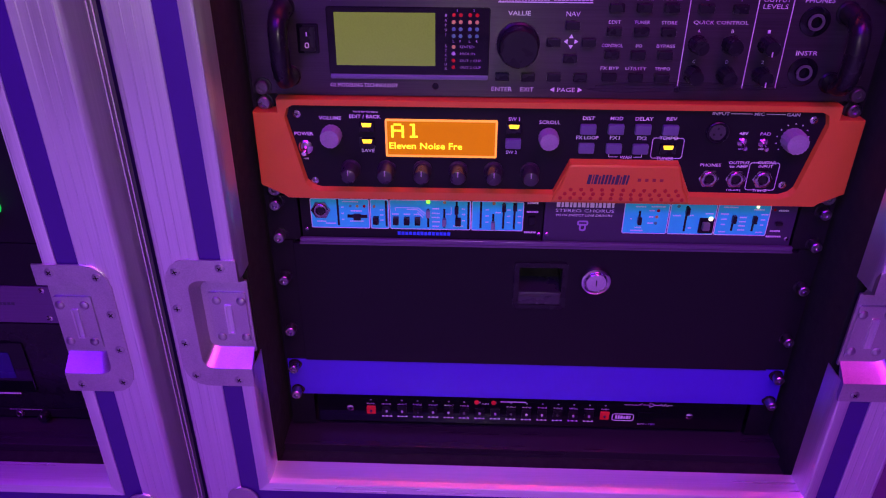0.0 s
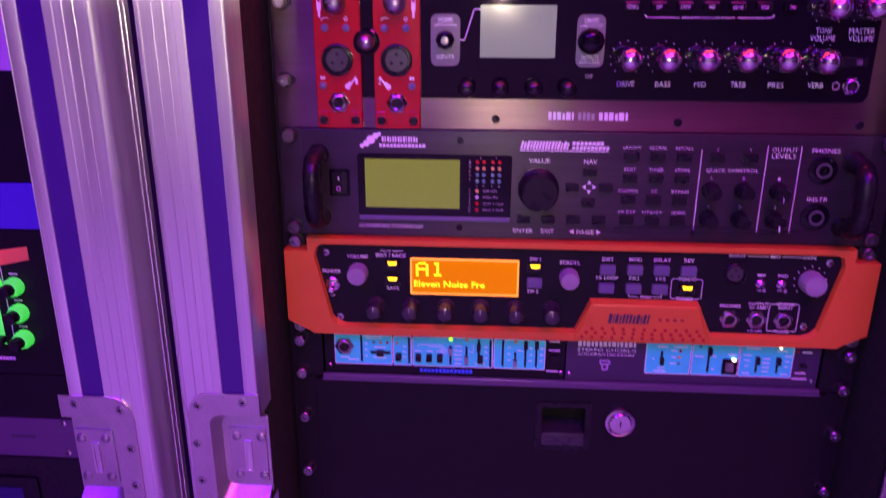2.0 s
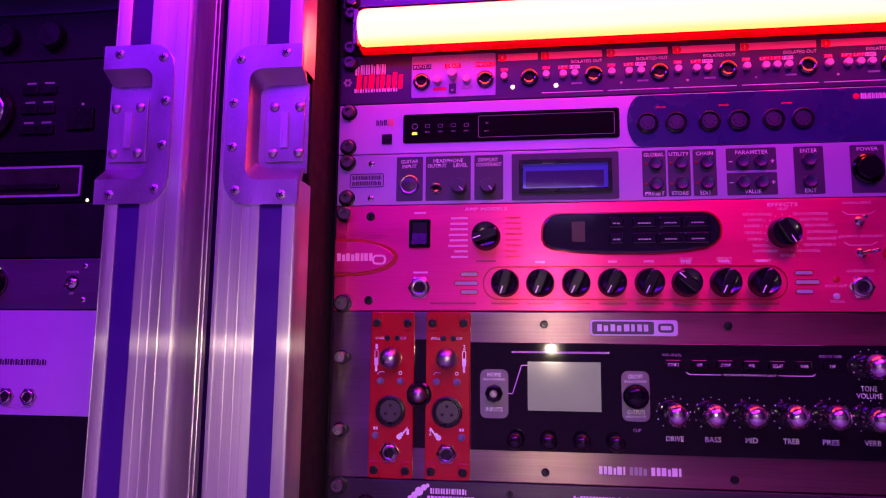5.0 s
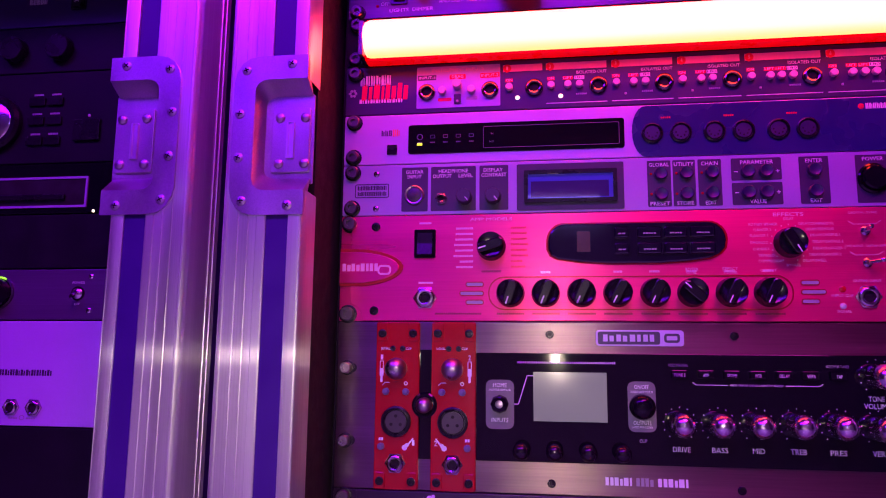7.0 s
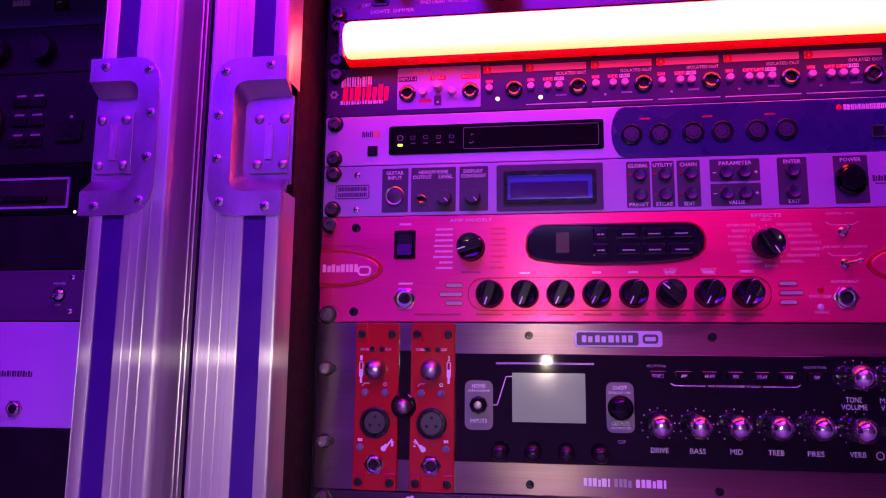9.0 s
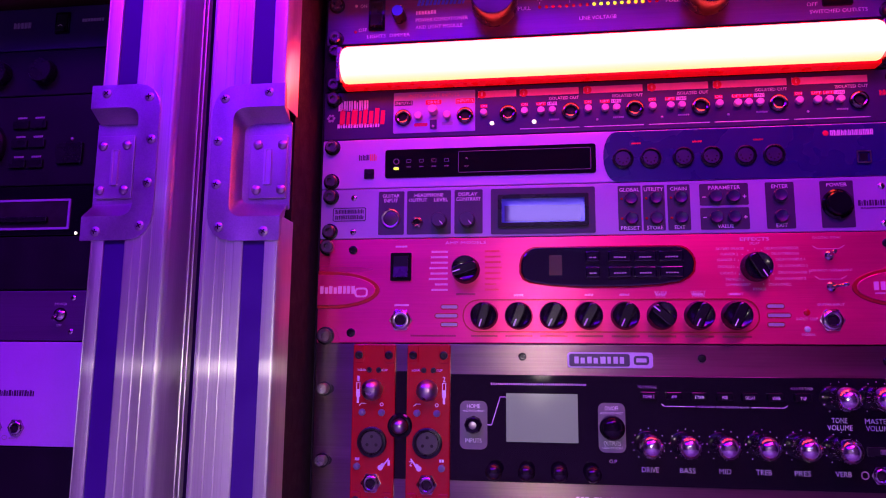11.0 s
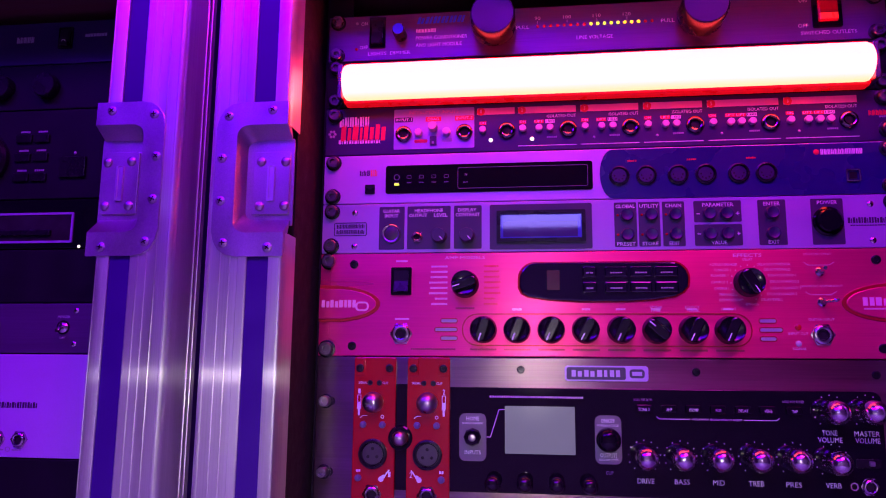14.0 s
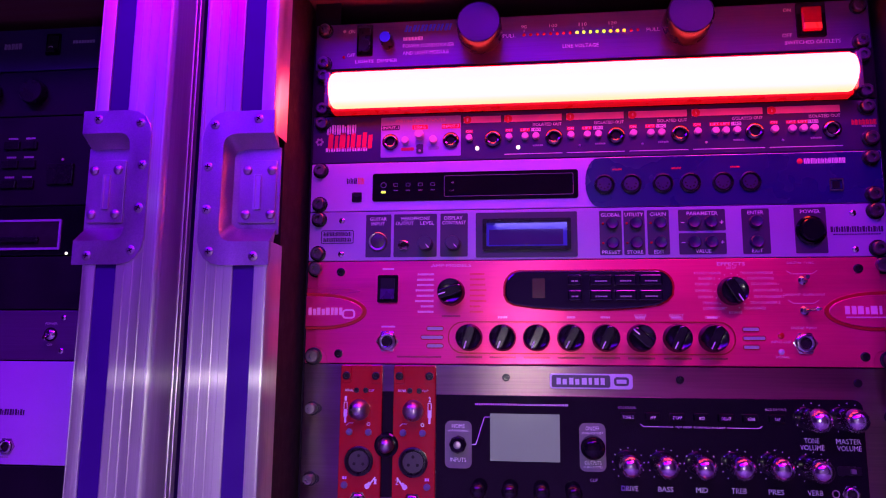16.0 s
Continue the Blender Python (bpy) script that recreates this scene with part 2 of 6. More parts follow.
def part(name, bm, mat, parent, label="", at=(0, 0, 0), spin=0.0):
    """Links a bmesh (or a ready mesh) as one object under a thing or a part. at: x, o, z in mm; spin: degrees about the axis out of the panel."""
    if isinstance(bm, bmesh.types.BMesh):
        me = bpy.data.meshes.new(name)
        bm.normal_update()
        bm.to_mesh(me)
        bm.free()
        me.materials.append(mat)
    else:
        me = bm
        if not me.materials:
            me.materials.append(mat)
    ob = new(name, me)
    m = Matrix.Translation((at[0] / 1000, -at[1] / 1000, at[2] / 1000)) @ Matrix.Rotation(radians(spin), 4, "Y")
    ob.matrix_basis = m
    if parent is not None:
        ob.parent = parent
        ob.matrix_parent_inverse = WORLD_AT[parent].inverted()
    WORLD_AT[ob] = m
    if label:
        tagged(ob, label)
    return ob


def v3(x, o, z):
    return (x / 1000, -o / 1000, z / 1000)


def add_box(bm, x0, x1, z0, z1, o0, o1, bevel=0.0):
    vs = [bm.verts.new(v3(x, o, z)) for o in (o0, o1) for x, z in ((x0, z0), (x1, z0), (x1, z1), (x0, z1))]
    fs = [bm.faces.new([vs[i] for i in q]) for q in ((0, 3, 2, 1), (4, 5, 6, 7), (0, 1, 5, 4), (1, 2, 6, 5), (2, 3, 7, 6), (3, 0, 4, 7))]
    bmesh.ops.recalc_face_normals(bm, faces=fs)
    if bevel:
        es = list({e for f in fs for e in f.edges})
        bmesh.ops.bevel(bm, geom=es, offset=bevel / 1000, segments=2, profile=0.5, affect="EDGES")
    return bm


def box(x0, x1, z0, z1, o0, o1, bevel=0.0):
    return add_box(bmesh.new(), x0, x1, z0, z1, o0, o1, bevel)


def add_prism(bm, outline, o0, o1, bevel=0.0):
    """A plate with any outline (x, z), its front edge eased."""
    back = [bm.verts.new(v3(x, o0, z)) for x, z in outline]
    front = [bm.verts.new(v3(x, o1, z)) for x, z in outline]
    n = len(outline)
    fs = [bm.faces.new(front), bm.faces.new(back[::-1])]
    for i in range(n):
        fs.append(bm.faces.new((back[i], back[(i + 1) % n], front[(i + 1) % n], front[i])))
    bmesh.ops.recalc_face_normals(bm, faces=fs)
    if bevel:
        bmesh.ops.bevel(bm, geom=list(fs[0].edges), offset=bevel / 1000, segments=2, profile=0.5, affect="EDGES")
    return bm


def rounded(x0, x1, z0, z1, r, n=5, skip=()):
    """Outline of a rectangle with round corners; corners named in skip (0 ne, 1 nw, 2 sw, 3 se) stay square."""
    out = []
    for i, (cx, cz) in enumerate(((x1, z1), (x0, z1), (x0, z0), (x1, z0))):
        sx, sz = (-1 if i in (0, 3) else 1), (-1 if i in (0, 1) else 1)
        if i in skip:
            out.append((cx, cz))
            continue
        for j in range(n + 1):
            a = radians(90 * i + 90 * j / n)
            out.append((cx + sx * r + r * math.cos(a), cz + sz * r + r * math.sin(a)))
    return out


def plate(x0, x1, z0, z1, o0, o1, r=2.0, bevel=0.0, skip=()):
    return add_prism(bmesh.new(), rounded(x0, x1, z0, z1, r, skip=skip), o0, o1, bevel)


def add_frame(bm, outer, inner, o0, o1):
    """A ring between two outlines with the same number of points."""
    n = len(outer)
    rows = [[bm.verts.new(v3(x, o, z)) for x, z in ln] for ln, o in ((outer, o0), (outer, o1), (inner, o1), (inner, o0))]
    fs = []
    for a, b in ((0, 1), (1, 2), (2, 3), (3, 0)):
        for i in range(n):
            fs.append(bm.faces.new((rows[a][i], rows[a][(i + 1) % n], rows[b][(i + 1) % n], rows[b][i])))
    bmesh.ops.recalc_face_normals(bm, faces=fs)
    return bm


def ring(x0, x1, z0, z1, w, o0, o1, r=2.0):
    return add_frame(bmesh.new(), rounded(x0, x1, z0, z1, r), rounded(x0 + w, x1 - w, z0 + w, z1 - w, max(0.2, r - w)), o0, o1)


def add_lathe(bm, profile, seg=24, cx=0.0, cz=0.0, smooth=True, flat_every=0):
    """Turns (radius, out) pairs about the axis out of the panel. flat_every: fluting, in segments."""
    loops = []
    for r, o in profile:
        if r <= 1e-6:
            loops.append([bm.verts.new(v3(cx, o, cz))])
        else:
            row = []
            for i in range(seg):
                a = 2 * math.pi * i / seg
                q = r * (0.94 if flat_every and i % flat_every == 0 else 1.0)
                row.append(bm.verts.new(v3(cx + q * math.cos(a), o, cz + q * math.sin(a))))
            loops.append(row)
    fs = []
    for a, b in zip(loops, loops[1:]):
        for i in range(seg):
            j = (i + 1) % seg
            if len(a) == 1 and len(b) > 1:
                fs.append(bm.faces.new((a[0], b[j], b[i])))
            elif len(b) == 1 and len(a) > 1:
                fs.append(bm.faces.new((a[i], a[j], b[0])))
            elif len(a) > 1:
                fs.append(bm.faces.new((a[i], a[j], b[j], b[i])))
    bmesh.ops.recalc_face_normals(bm, faces=fs)
    if smooth:
        for f in fs:
            f.smooth = True
        for e in bm.edges:
            if len(e.link_faces) == 2 and e.calc_face_angle(0) > 0.6:
                e.smooth = False
    return bm


MESHES = {}


def turned(name, key, profile, mat, parent, x, z, o=FACE, seg=24, label="", spin=0.0, flat_every=0):
    """A turned part; alike ones share one mesh."""
    k = (key, mat.name, name)
    if k not in MESHES:
        bm = add_lathe(bmesh.new(), profile, seg, flat_every=flat_every)
        me = bpy.data.meshes.new(name)
        bm.to_mesh(me)
        bm.free()
        me.materials.append(mat)
        MESHES[k] = me
    return part(name, MESHES[k], mat, parent, label, (x, o, z), spin)


GLYPHS = {}


def lettering(parent, text, x0, x1, z, h, mat=None, o=FACE, name="lettering", shear=0.0, bold=0.0, label=""):
    """Printed words in the built-in font, fitted to a width and a cap height, standing about z."""
    mat = mat or WHITE_INK
    key = (text, bold)
    if key not in GLYPHS:
        cu = bpy.data.curves.new("print", "FONT")
        cu.body, cu.size, cu.resolution_u, cu.offset, cu.fill_mode = text, 1.0, 2, bold, "FRONT"
        tmp = new("print", cu)
        bpy.context.view_layer.update()
        me = bpy.data.meshes.new_from_object(tmp.evaluated_get(bpy.context.evaluated_depsgraph_get()))
        co = [v.co.copy() for v in me.vertices]
        faces = [tuple(p.vertices) for p in me.polygons]
        bpy.data.meshes.remove(me)
        bpy.data.objects.remove(tmp)
        bpy.data.curves.remove(cu)
        GLYPHS[key] = (co, faces)
    co, faces = GLYPHS[key]
    ax, bx = min(c.x for c in co), max(c.x for c in co)
    ay, by = min(c.y for c in co), max(c.y for c in co)
    sx, sz = (x1 - x0) / (bx - ax), h / (by - ay)
    verts = [v3(x0 + (c.x - ax) * sx + shear * (c.y - ay) * sz, o + 0.25, z - h / 2 + (c.y - ay) * sz) for c in co]
    me = bpy.data.meshes.new(name)
    me.from_pydata(verts, [], faces)
    me.materials.append(mat)
    return part(name, me, mat, parent, label)


def badge(parent, x0, x1, z, h, n, mat=None, o=FACE, slant=0.0, gap=0.22, seed=0, name="badge", raise_by=0.3, label=""):
    """Plain bars, the size and colour of a maker's mark or of print too small to read."""
    bm = bmesh.new()
    rnd = random.Random(seed + n)
    w = (x1 - x0) / n
    big = h >= 3.4 and w > 1.6
    for i in range(n):
        a, b = x0 + i * w + gap * w / 2, x0 + (i + 1) * w - gap * w / 2
        top = h / 2 * (1.0 if big else rnd.choice((1.0, 1.0, 0.86)))
        s = slant * h
        if big:
            # a thick and a thin plain bar
            cut = a + (b - a) * rnd.choice((0.42, 0.5, 0.58))
            for p0, p1, drop in ((a, cut, 0.0), (cut + 0.18 * (b - a), b, rnd.choice((0.0, 0.16)))):
                hi = top - drop * h
                lean = s * (hi + h / 2) / h
                add_prism(bm, [(p0, z - h / 2), (p1, z - h / 2), (p1 + lean, z + hi), (p0 + lean, z + hi)], o, o + raise_by)
        else:
            add_prism(bm, [(a, z - h / 2), (b, z - h / 2), (b + s, z + top), (a + s, z + top)], o, o + raise_by)
    return tagged(part(name, bm, mat or WHITE_INK, parent, label), kind="stuff")


def line(parent, x0, z0, x1, z1, w=0.5, mat=None, o=FACE, name="printed_line"):
    d = math.hypot(x1 - x0, z1 - z0)
    nx, nz = -(z1 - z0) / d * w / 2, (x1 - x0) / d * w / 2
    bm = add_prism(bmesh.new(), [(x0 + nx, z0 + nz), (x0 - nx, z0 - nz), (x1 - nx, z1 - nz), (x1 + nx, z1 + nz)], o, o + 0.25)
    return part(name, bm, mat or WHITE_INK, parent)


def knob(parent, x, z, r, h, mat, aim=0.0, pointer=WHITE_INK, name="knob", o=FACE, fluted=0, skirt=0.0, label=""):
    prof = ([(r * skirt, 0), (r * skirt, h * 0.18), (r * 1.02, h * 0.26)] if skirt else [(r, 0)]) + [(r * 0.96, h * 0.85), (r * 0.88, h), (r * 0.5, h), (0, h)]
    k = turned(name, ("knob", r, h, fluted, skirt), prof, mat, parent, x, z, o, 32 if fluted else 24, label, 0, fluted)
    if pointer:
        bm = box(-r * 0.055, r * 0.055, r * 0.30, r * 0.92, o + h - 0.2, o + h + 0.3)
        part("pointer", bm, pointer, k, "", (x, 0, z), aim)
    return k


def bar_knob(parent, x, z, r, h, aim, o=FACE):
    """Round glossy knob with a grip bar across its sunk face and a thin pointer line."""
    k = turned("knob", ("barknob", r, h), [(r * 1.04, 0), (r * 1.04, 1.4), (r, 2.2), (r * 0.97, h * 0.72), (r * 0.92, h * 0.80), (r * 0.74, h * 0.70), (0, h * 0.66)], KNOB_BLACK, parent, x, z, o, 40)
    bm = bmesh.new()
    add_prism(bm, rounded(-r * 0.36, r * 0.36, -r * 0.93, r * 0.93, r * 0.34), h * 0.5, h, r * 0.10)
    part("grip_bar", bm, KNOB_BLACK, k, "", (x, o, z), aim)
    part("pointer", box(-r * 0.04, r * 0.04, r * 0.34, r * 0.90, h - 0.1, h + 0.15), WHITE_INK, k, "", (x, o, z), aim)
    return k


def jack(parent, x, z, r, name="jack_socket", o=FACE, mat=None, nut=True):
    j = turned(name, ("jack", r), [(r, 0), (r, 1.4), (r * 0.95, 2.4), (r * 0.84, 3.2), (r * 0.70, 3.5), (r * 0.56, 3.1), (r * 0.49, 2.2), (r * 0.46, 0.8), (0, 0.8)], mat or JACK, parent, x, z, o, 20)
    turned("bore", ("bore", r), [(r * 0.45, 0.9), (0, 0.9)], HOLE, j, x, z, o + 0.1, 16)
    if nut:
        turned("hex_nut", ("nut", r), [(r * 1.16, 0), (r * 1.16, 1.4), (r * 1.0, 1.8)], JACK, j, x, z, o, 6)
    return j


def xlr(parent, x, z, r, o=FACE):
    s = turned("xlr_socket", ("xlr", r), [(r, 0), (r, 2.4), (r * 0.92, 3.0), (r * 0.82, 3.0), (r * 0.78, 0.8), (0, 0.8)], SOFT, parent, x, z, o, 28)
    turned("insert", ("xlrin", r), [(r * 0.70, 0.8), (r * 0.70, 2.0), (0, 2.0)], XLR_GREY, s, x, z, o, 24)
    for a in (90, 210, 330):
        turned("contact", ("pin", r), [(r * 0.11, 2.0), (r * 0.11, 2.15), (0, 2.15)], HOLE, s, x + r * 0.36 * math.cos(radians(a)), z + r * 0.36 * math.sin(radians(a)), o, 10)
    return s


def din(parent, x, z, r, o=FACE):
    s = turned("din_socket", ("din", r), [(r, 0), (r, 1.6), (r * 0.86, 2.0), (r * 0.82, 0.5), (0, 0.5)], SOFT, parent, x, z, o, 28)
    turned("insert", ("dinin", r), [(r * 0.70, 0.5), (r * 0.70, 1.2), (0, 1.2)], DIN_BLUE, s, x, z, o, 24)
    for a in (0, 45, 90, 135, 180):
        turned("contact", ("dinpin", r), [(r * 0.09, 1.2), (r * 0.09, 1.35), (0, 1.35)], HOLE, s, x + r * 0.45 * math.cos(radians(a)), z - r * 0.45 * math.sin(radians(a)), o, 8)
    return s


def lamp_dot(parent, x, z, r, mat, o=FACE, name="indicator_lamp"):
    return turned(name, ("led", r), [(r, 0), (r, 0.4), (r * 0.7, 0.9), (0, 1.1)], mat, parent, x, z, o, 12)


def button(parent, x, z, w, h, d, mat, o=FACE, name="button", r=0.8):
    return part(name, plate(x - w / 2, x + w / 2, z - h / 2, z + h / 2, o, o + d, r, min(0.6, d * 0.3)), mat, parent)


def rack_bolt(parent, x, z, o=FACE, mat=None, r=5.4, h=6.0):
    """Cap screw with a washer, in a rack hole."""
    b = turned("rack_bolt", ("bolt", r, h), [(r, 1.0), (r, h - 0.8), (r * 0.85, h), (r * 0.45, h), (r * 0.42, h - 2.2), (0, h - 2.2)], mat or BOLT, parent, x, z, o, 18)
    turned("washer", ("washer", r), [(r * 1.32, 0), (r * 1.32, 0.8), (r * 1.2, 1.1), (0, 1.1)], SOFT, b, x, z, o, 20)
    return b


def screw(parent, x, z, r, o=FACE, mat=None, name="screw"):
    s = turned(name, ("screw", r), [(r, 0), (r * 0.97, 0.5), (r * 0.6, 1.1), (0, 1.25)], mat or CHROME, parent, x, z, o, 16)
    bm = add_box(bmesh.new(), -r * 0.55, r * 0.55, -r * 0.12, r * 0.12, o + 0.9, o + 1.35)
    add_box(bm, -r * 0.12, r * 0.12, -r * 0.55, r * 0.55, o + 0.9, o + 1.36)
    part("cross_slot", bm, HOLE, s, "", (x, 0, z), (x * 37 + z * 13) % 90)
    return s


def hole_screw(parent, x, z, r, o=FACE):
    """Black socket screw sunk in a panel."""
    return turned("panel_screw", ("sink", r), [(r, 0), (r, 0.9), (r * 0.82, 1.3), (r * 0.55, 1.3), (r * 0.5, 0.2), (0, 0.2)], SOFT, parent, x, z, o, 18)


def toggle(parent, x, z, r, tilt, o=FACE, length=9.0):
    """Small bat switch: nut, then a tapered lever that leans by tilt = (dx, dz) per mm."""
    t = turned("toggle_switch", ("tog", r), [(r, 0), (r, 1.2), (r * 0.85, 1.8), (r * 0.6, 2.6), (0, 2.8)], CHROME, parent, x, z, o, 14)
    bm = add_lathe(bmesh.new(), [(r * 0.30, 0), (r * 0.42, length * 0.7), (r * 0.46, length * 0.9), (r * 0.3, length), (0, length)], 12)
    for v in bm.verts:
        d = -v.co.y
        v.co.x += d * tilt[0]
        v.co.z += d * tilt[1]
    part("lever", bm, CHROME, t, "", (x, o + 2, z))
    return t


def rocker(parent, x0, x1, z0, z1, o=FACE, mark=True, mat=None, up=True):
    s = part("power_switch", plate(x0, x1, z0, z1, o, o + 1.6, 1.2, 0.5), GLOSS, parent)
    m = 0.16 * (x1 - x0)
    n = 0.12 * (z1 - z0)
    bm = bmesh.new()
    a, b, c, d, e = x0 + m, x1 - m, z0 + n, z1 - n, (z0 + z1) / 2
    hi, lo = (4.6, 1.9) if up else (1.9, 4.6)
    vs = [bm.verts.new(v3(x, q, z)) for x in (a, b) for z, q in ((c, o), (c, o + hi), (e, o + 2.6), (d, o + lo), (d, o))]
    bm.faces.new(vs[0:5]), bm.faces.new(vs[5:10][::-1])
    for i in range(5):
        j = (i + 1) % 5
        bm.faces.new((vs[i], vs[j], vs[5 + j], vs[5 + i]))
    bmesh.ops.recalc_face_normals(bm, faces=bm.faces[:])
    part("rocker", bm, mat or SOFT, s)
    return s


def rack_panel(name, z0, z1, mat, label, category, x0=-241.3, x1=241.3, cx=0.0, depth=260, r=1.0, o1=FACE, bevel=0.6):
    """A rack unit: an Empty at its base, its faceplate and the chassis behind it."""
    t = thing(name, cx, 0, z0, label, category, "gear in the racks")
    part("faceplate", plate(cx + x0, cx + x1, z0 + 0.35, z1 - 0.35, 0, o1, r, bevel), mat, t)
    part("chassis", box(cx - 217, cx + 217, z0 + 1.2, z1 - 1.2, -depth, 0), BLACK, t)
    return t


def bolts(t, zs, cx=0.0, o=FACE, xs=(-232.6, 232.6), mat=None):
    for z in zs:
        for x in xs:
            rack_bolt(t, cx + x, z, o, mat)


U = 44.45
TOP = 1239.0


def u(k):
    """Height of the top of the k-th rack unit from above."""
    return TOP - (k - 1) * U

# ---- the room: plain walls that close the place ----


def setting(name, x0, x1, y0, y1, z0, z1, mat, label):
    bm = bmesh.new()
    add_box(bm, x0 * 1000, x1 * 1000, z0 * 1000, z1 * 1000, -y1 * 1000, -y0 * 1000)
    ob = part(name, bm, mat, None)
    return tagged(ob, label, name.split("_")[0], "", "structure")


setting("floor", -2.6, 2.6, -3.2, 1.2, -0.05, 0.0, FLOOR_PAINT, "grey vinyl studio floor under the cases")
setting("ceiling", -2.6, 2.6, -3.2, 1.2, 2.6, 2.65, WALL_PAINT, "dark painted studio ceiling")
setting("wall_north", -2.6, 2.6, 1.2, 1.3, 0.0, 2.6, WALL_PAINT, "dark painted wall behind the cases")
# out of view; its pale colour is added as a reflector for the rims
setting("wall_south", -2.6, 2.6, -3.3, -3.2, 0.0, 2.6, BOUNCE_WALL, "unseen wall across the room, made pale to bounce light")
setting("wall_west", -2.7, -2.6, -3.2, 1.2, 0.0, 2.6, WALL_PAINT, "dark painted side wall")
setting("wall_east", 2.6, 2.7, -3.2, 1.2, 0.0, 2.6, WALL_PAINT, "dark painted side wall")

# ---- two flight cases with aluminium rims, standing side by side ----
RIM = 80.0      # how far the rim stands out before the panels
IN = 248.5      # half the opening
OUT = 313.5     # half the case
CASE_FLOOR, CASE_TOP = 353.0, 1262.0


def catch_dish(case, cx, side, zc):
    """Recessed latch dish let into the rim. side: +1 where the opening lies towards +x."""
    o = RIM

    def sx(v):
        return cx + side * v
    bm = bmesh.new()
    # C-shaped flange round the recess, open towards the case's opening
    outer = [(59, 63), (20, 63), (12, 61.5), (6, 57.5), (2, 51), (0, 43), (0, -43), (2, -51), (6, -57.5), (12, -61.5), (20, -63), (59, -63)]
    inner = [(59, 44), (28, 44), (24, 43.4), (20.5, 41.6), (18.4, 39), (17.4, 35), (17.4, -35), (18.4, -39), (20.5, -41.6), (24, -43.4), (28, -44), (59, -44)]
    deep = [(x if x > 58 else x + 4.0, z * ((35.0 if z > 0 else 31.5) / 44)) for x, z in inner]
    for o0, o1 in ((o, o + 1.8),):
        rows = [[bm.verts.new(v3(sx(x), q, zc + z)) for x, z in ln] for ln, q in ((outer, o0), (outer, o1), (inner, o1), (deep, o0 - 13))]
        for a, b in ((0, 1), (1, 2), (2, 3)):
            for i in range(len(outer) - 1):
                bm.faces.new((rows[a][i], rows[a][i + 1], rows[b][i + 1], rows[b][i]))
        for end in (0, -1):
            bm.faces.new([rows[q][end] for q in (0, 1, 2, 3)])
    bmesh.ops.recalc_face_normals(bm, faces=bm.faces[:])
    for f in bm.faces:
        f.smooth = True
    for e in bm.edges:
        e.smooth = not (len(e.link_faces) == 2 and e.calc_face_angle(0) > 0.7)
    dish = part("catch_dish", bm, DISH, case, "recessed steel latch dish")
    lo, hi = sorted((sx(17.0), sx(60.5)))
    part("dish_floor", plate(lo, hi, zc - 36, zc + 36, o - 15, o - 12.9, 1.0), DISH, dish)
    lo, hi = sorted((sx(27), sx(58)))
    part("strike_plate", plate(lo, hi, zc - 27, zc + 25, o - 13, o - 11.2, 1.5, 0.5), DISH, dish)
    lo, hi = sorted((sx(39.5), sx(45.5)))
    bm = add_frame(bmesh.new(), rounded(lo, hi, zc - 16, zc + 13, 0.6), rounded(lo + 1.5, hi - 1.2, zc - 14.6, zc + 12.6, 0.3), o - 11.2, o - 9.6)
    part("catch_slot", bm, ALU_RAW, dish)
    part("slot_floor", box(lo + 1.5, hi - 1.2, zc - 14.6, zc + 12.6, o - 11.3, o - 10.6), ALU_RAW, dish)
    for x, z in ((33.5, 17), (54, 16.6), (33.5, -20), (54, -20)):
        turned("rivet", ("rivet",), [(4.0, 0), (3.6, 1.2), (2.2, 2.1), (0, 2.4)], RIVET, dish, sx(x), zc + z, o - 11.2, 18)
    for x, z in ((9.5, 52), (46, 56), (5.5, 17), (6, -18), (10, -52), (46.5, -56)):
        screw(dish, sx(x), zc + z, 3.9, o + 1.8, RIVET)
    return dish


def extrusion(prof, sx, spans, mitre=(0, 0)):
    """A drawn aluminium profile, standing upright over each span of heights. mitre: 1 cuts that end at 45 degrees."""
    bm = bmesh.new()
    for z0, z1 in spans:
        rows = [[bm.verts.new(v3(sx(x), o, z + k * max(0.0, x))) for x, o in prof] for z, k in ((z0, -mitre[0]), (z1, mitre[1]))]
        for i in range(len(prof) - 1):
            bm.faces.new((rows[0][i], rows[0][i + 1], rows[1][i + 1], rows[1][i]))
    bmesh.ops.recalc_face_normals(bm, faces=bm.faces[:])
    bmesh.ops.solidify(bm, geom=bm.faces[:], thickness=0.0008)
    uv = bm.loops.layers.uv.new("grain")
    for f in bm.faces:
        f.smooth = True
        for lp in f.loops:
            lp[uv].uv = (lp.vert.co.x - lp.vert.co.y, lp.vert.co.z)
    for e in bm.edges:
        e.smooth = not (len(e.link_faces) == 2 and e.calc_face_angle(0) > 0.45)
    return bm


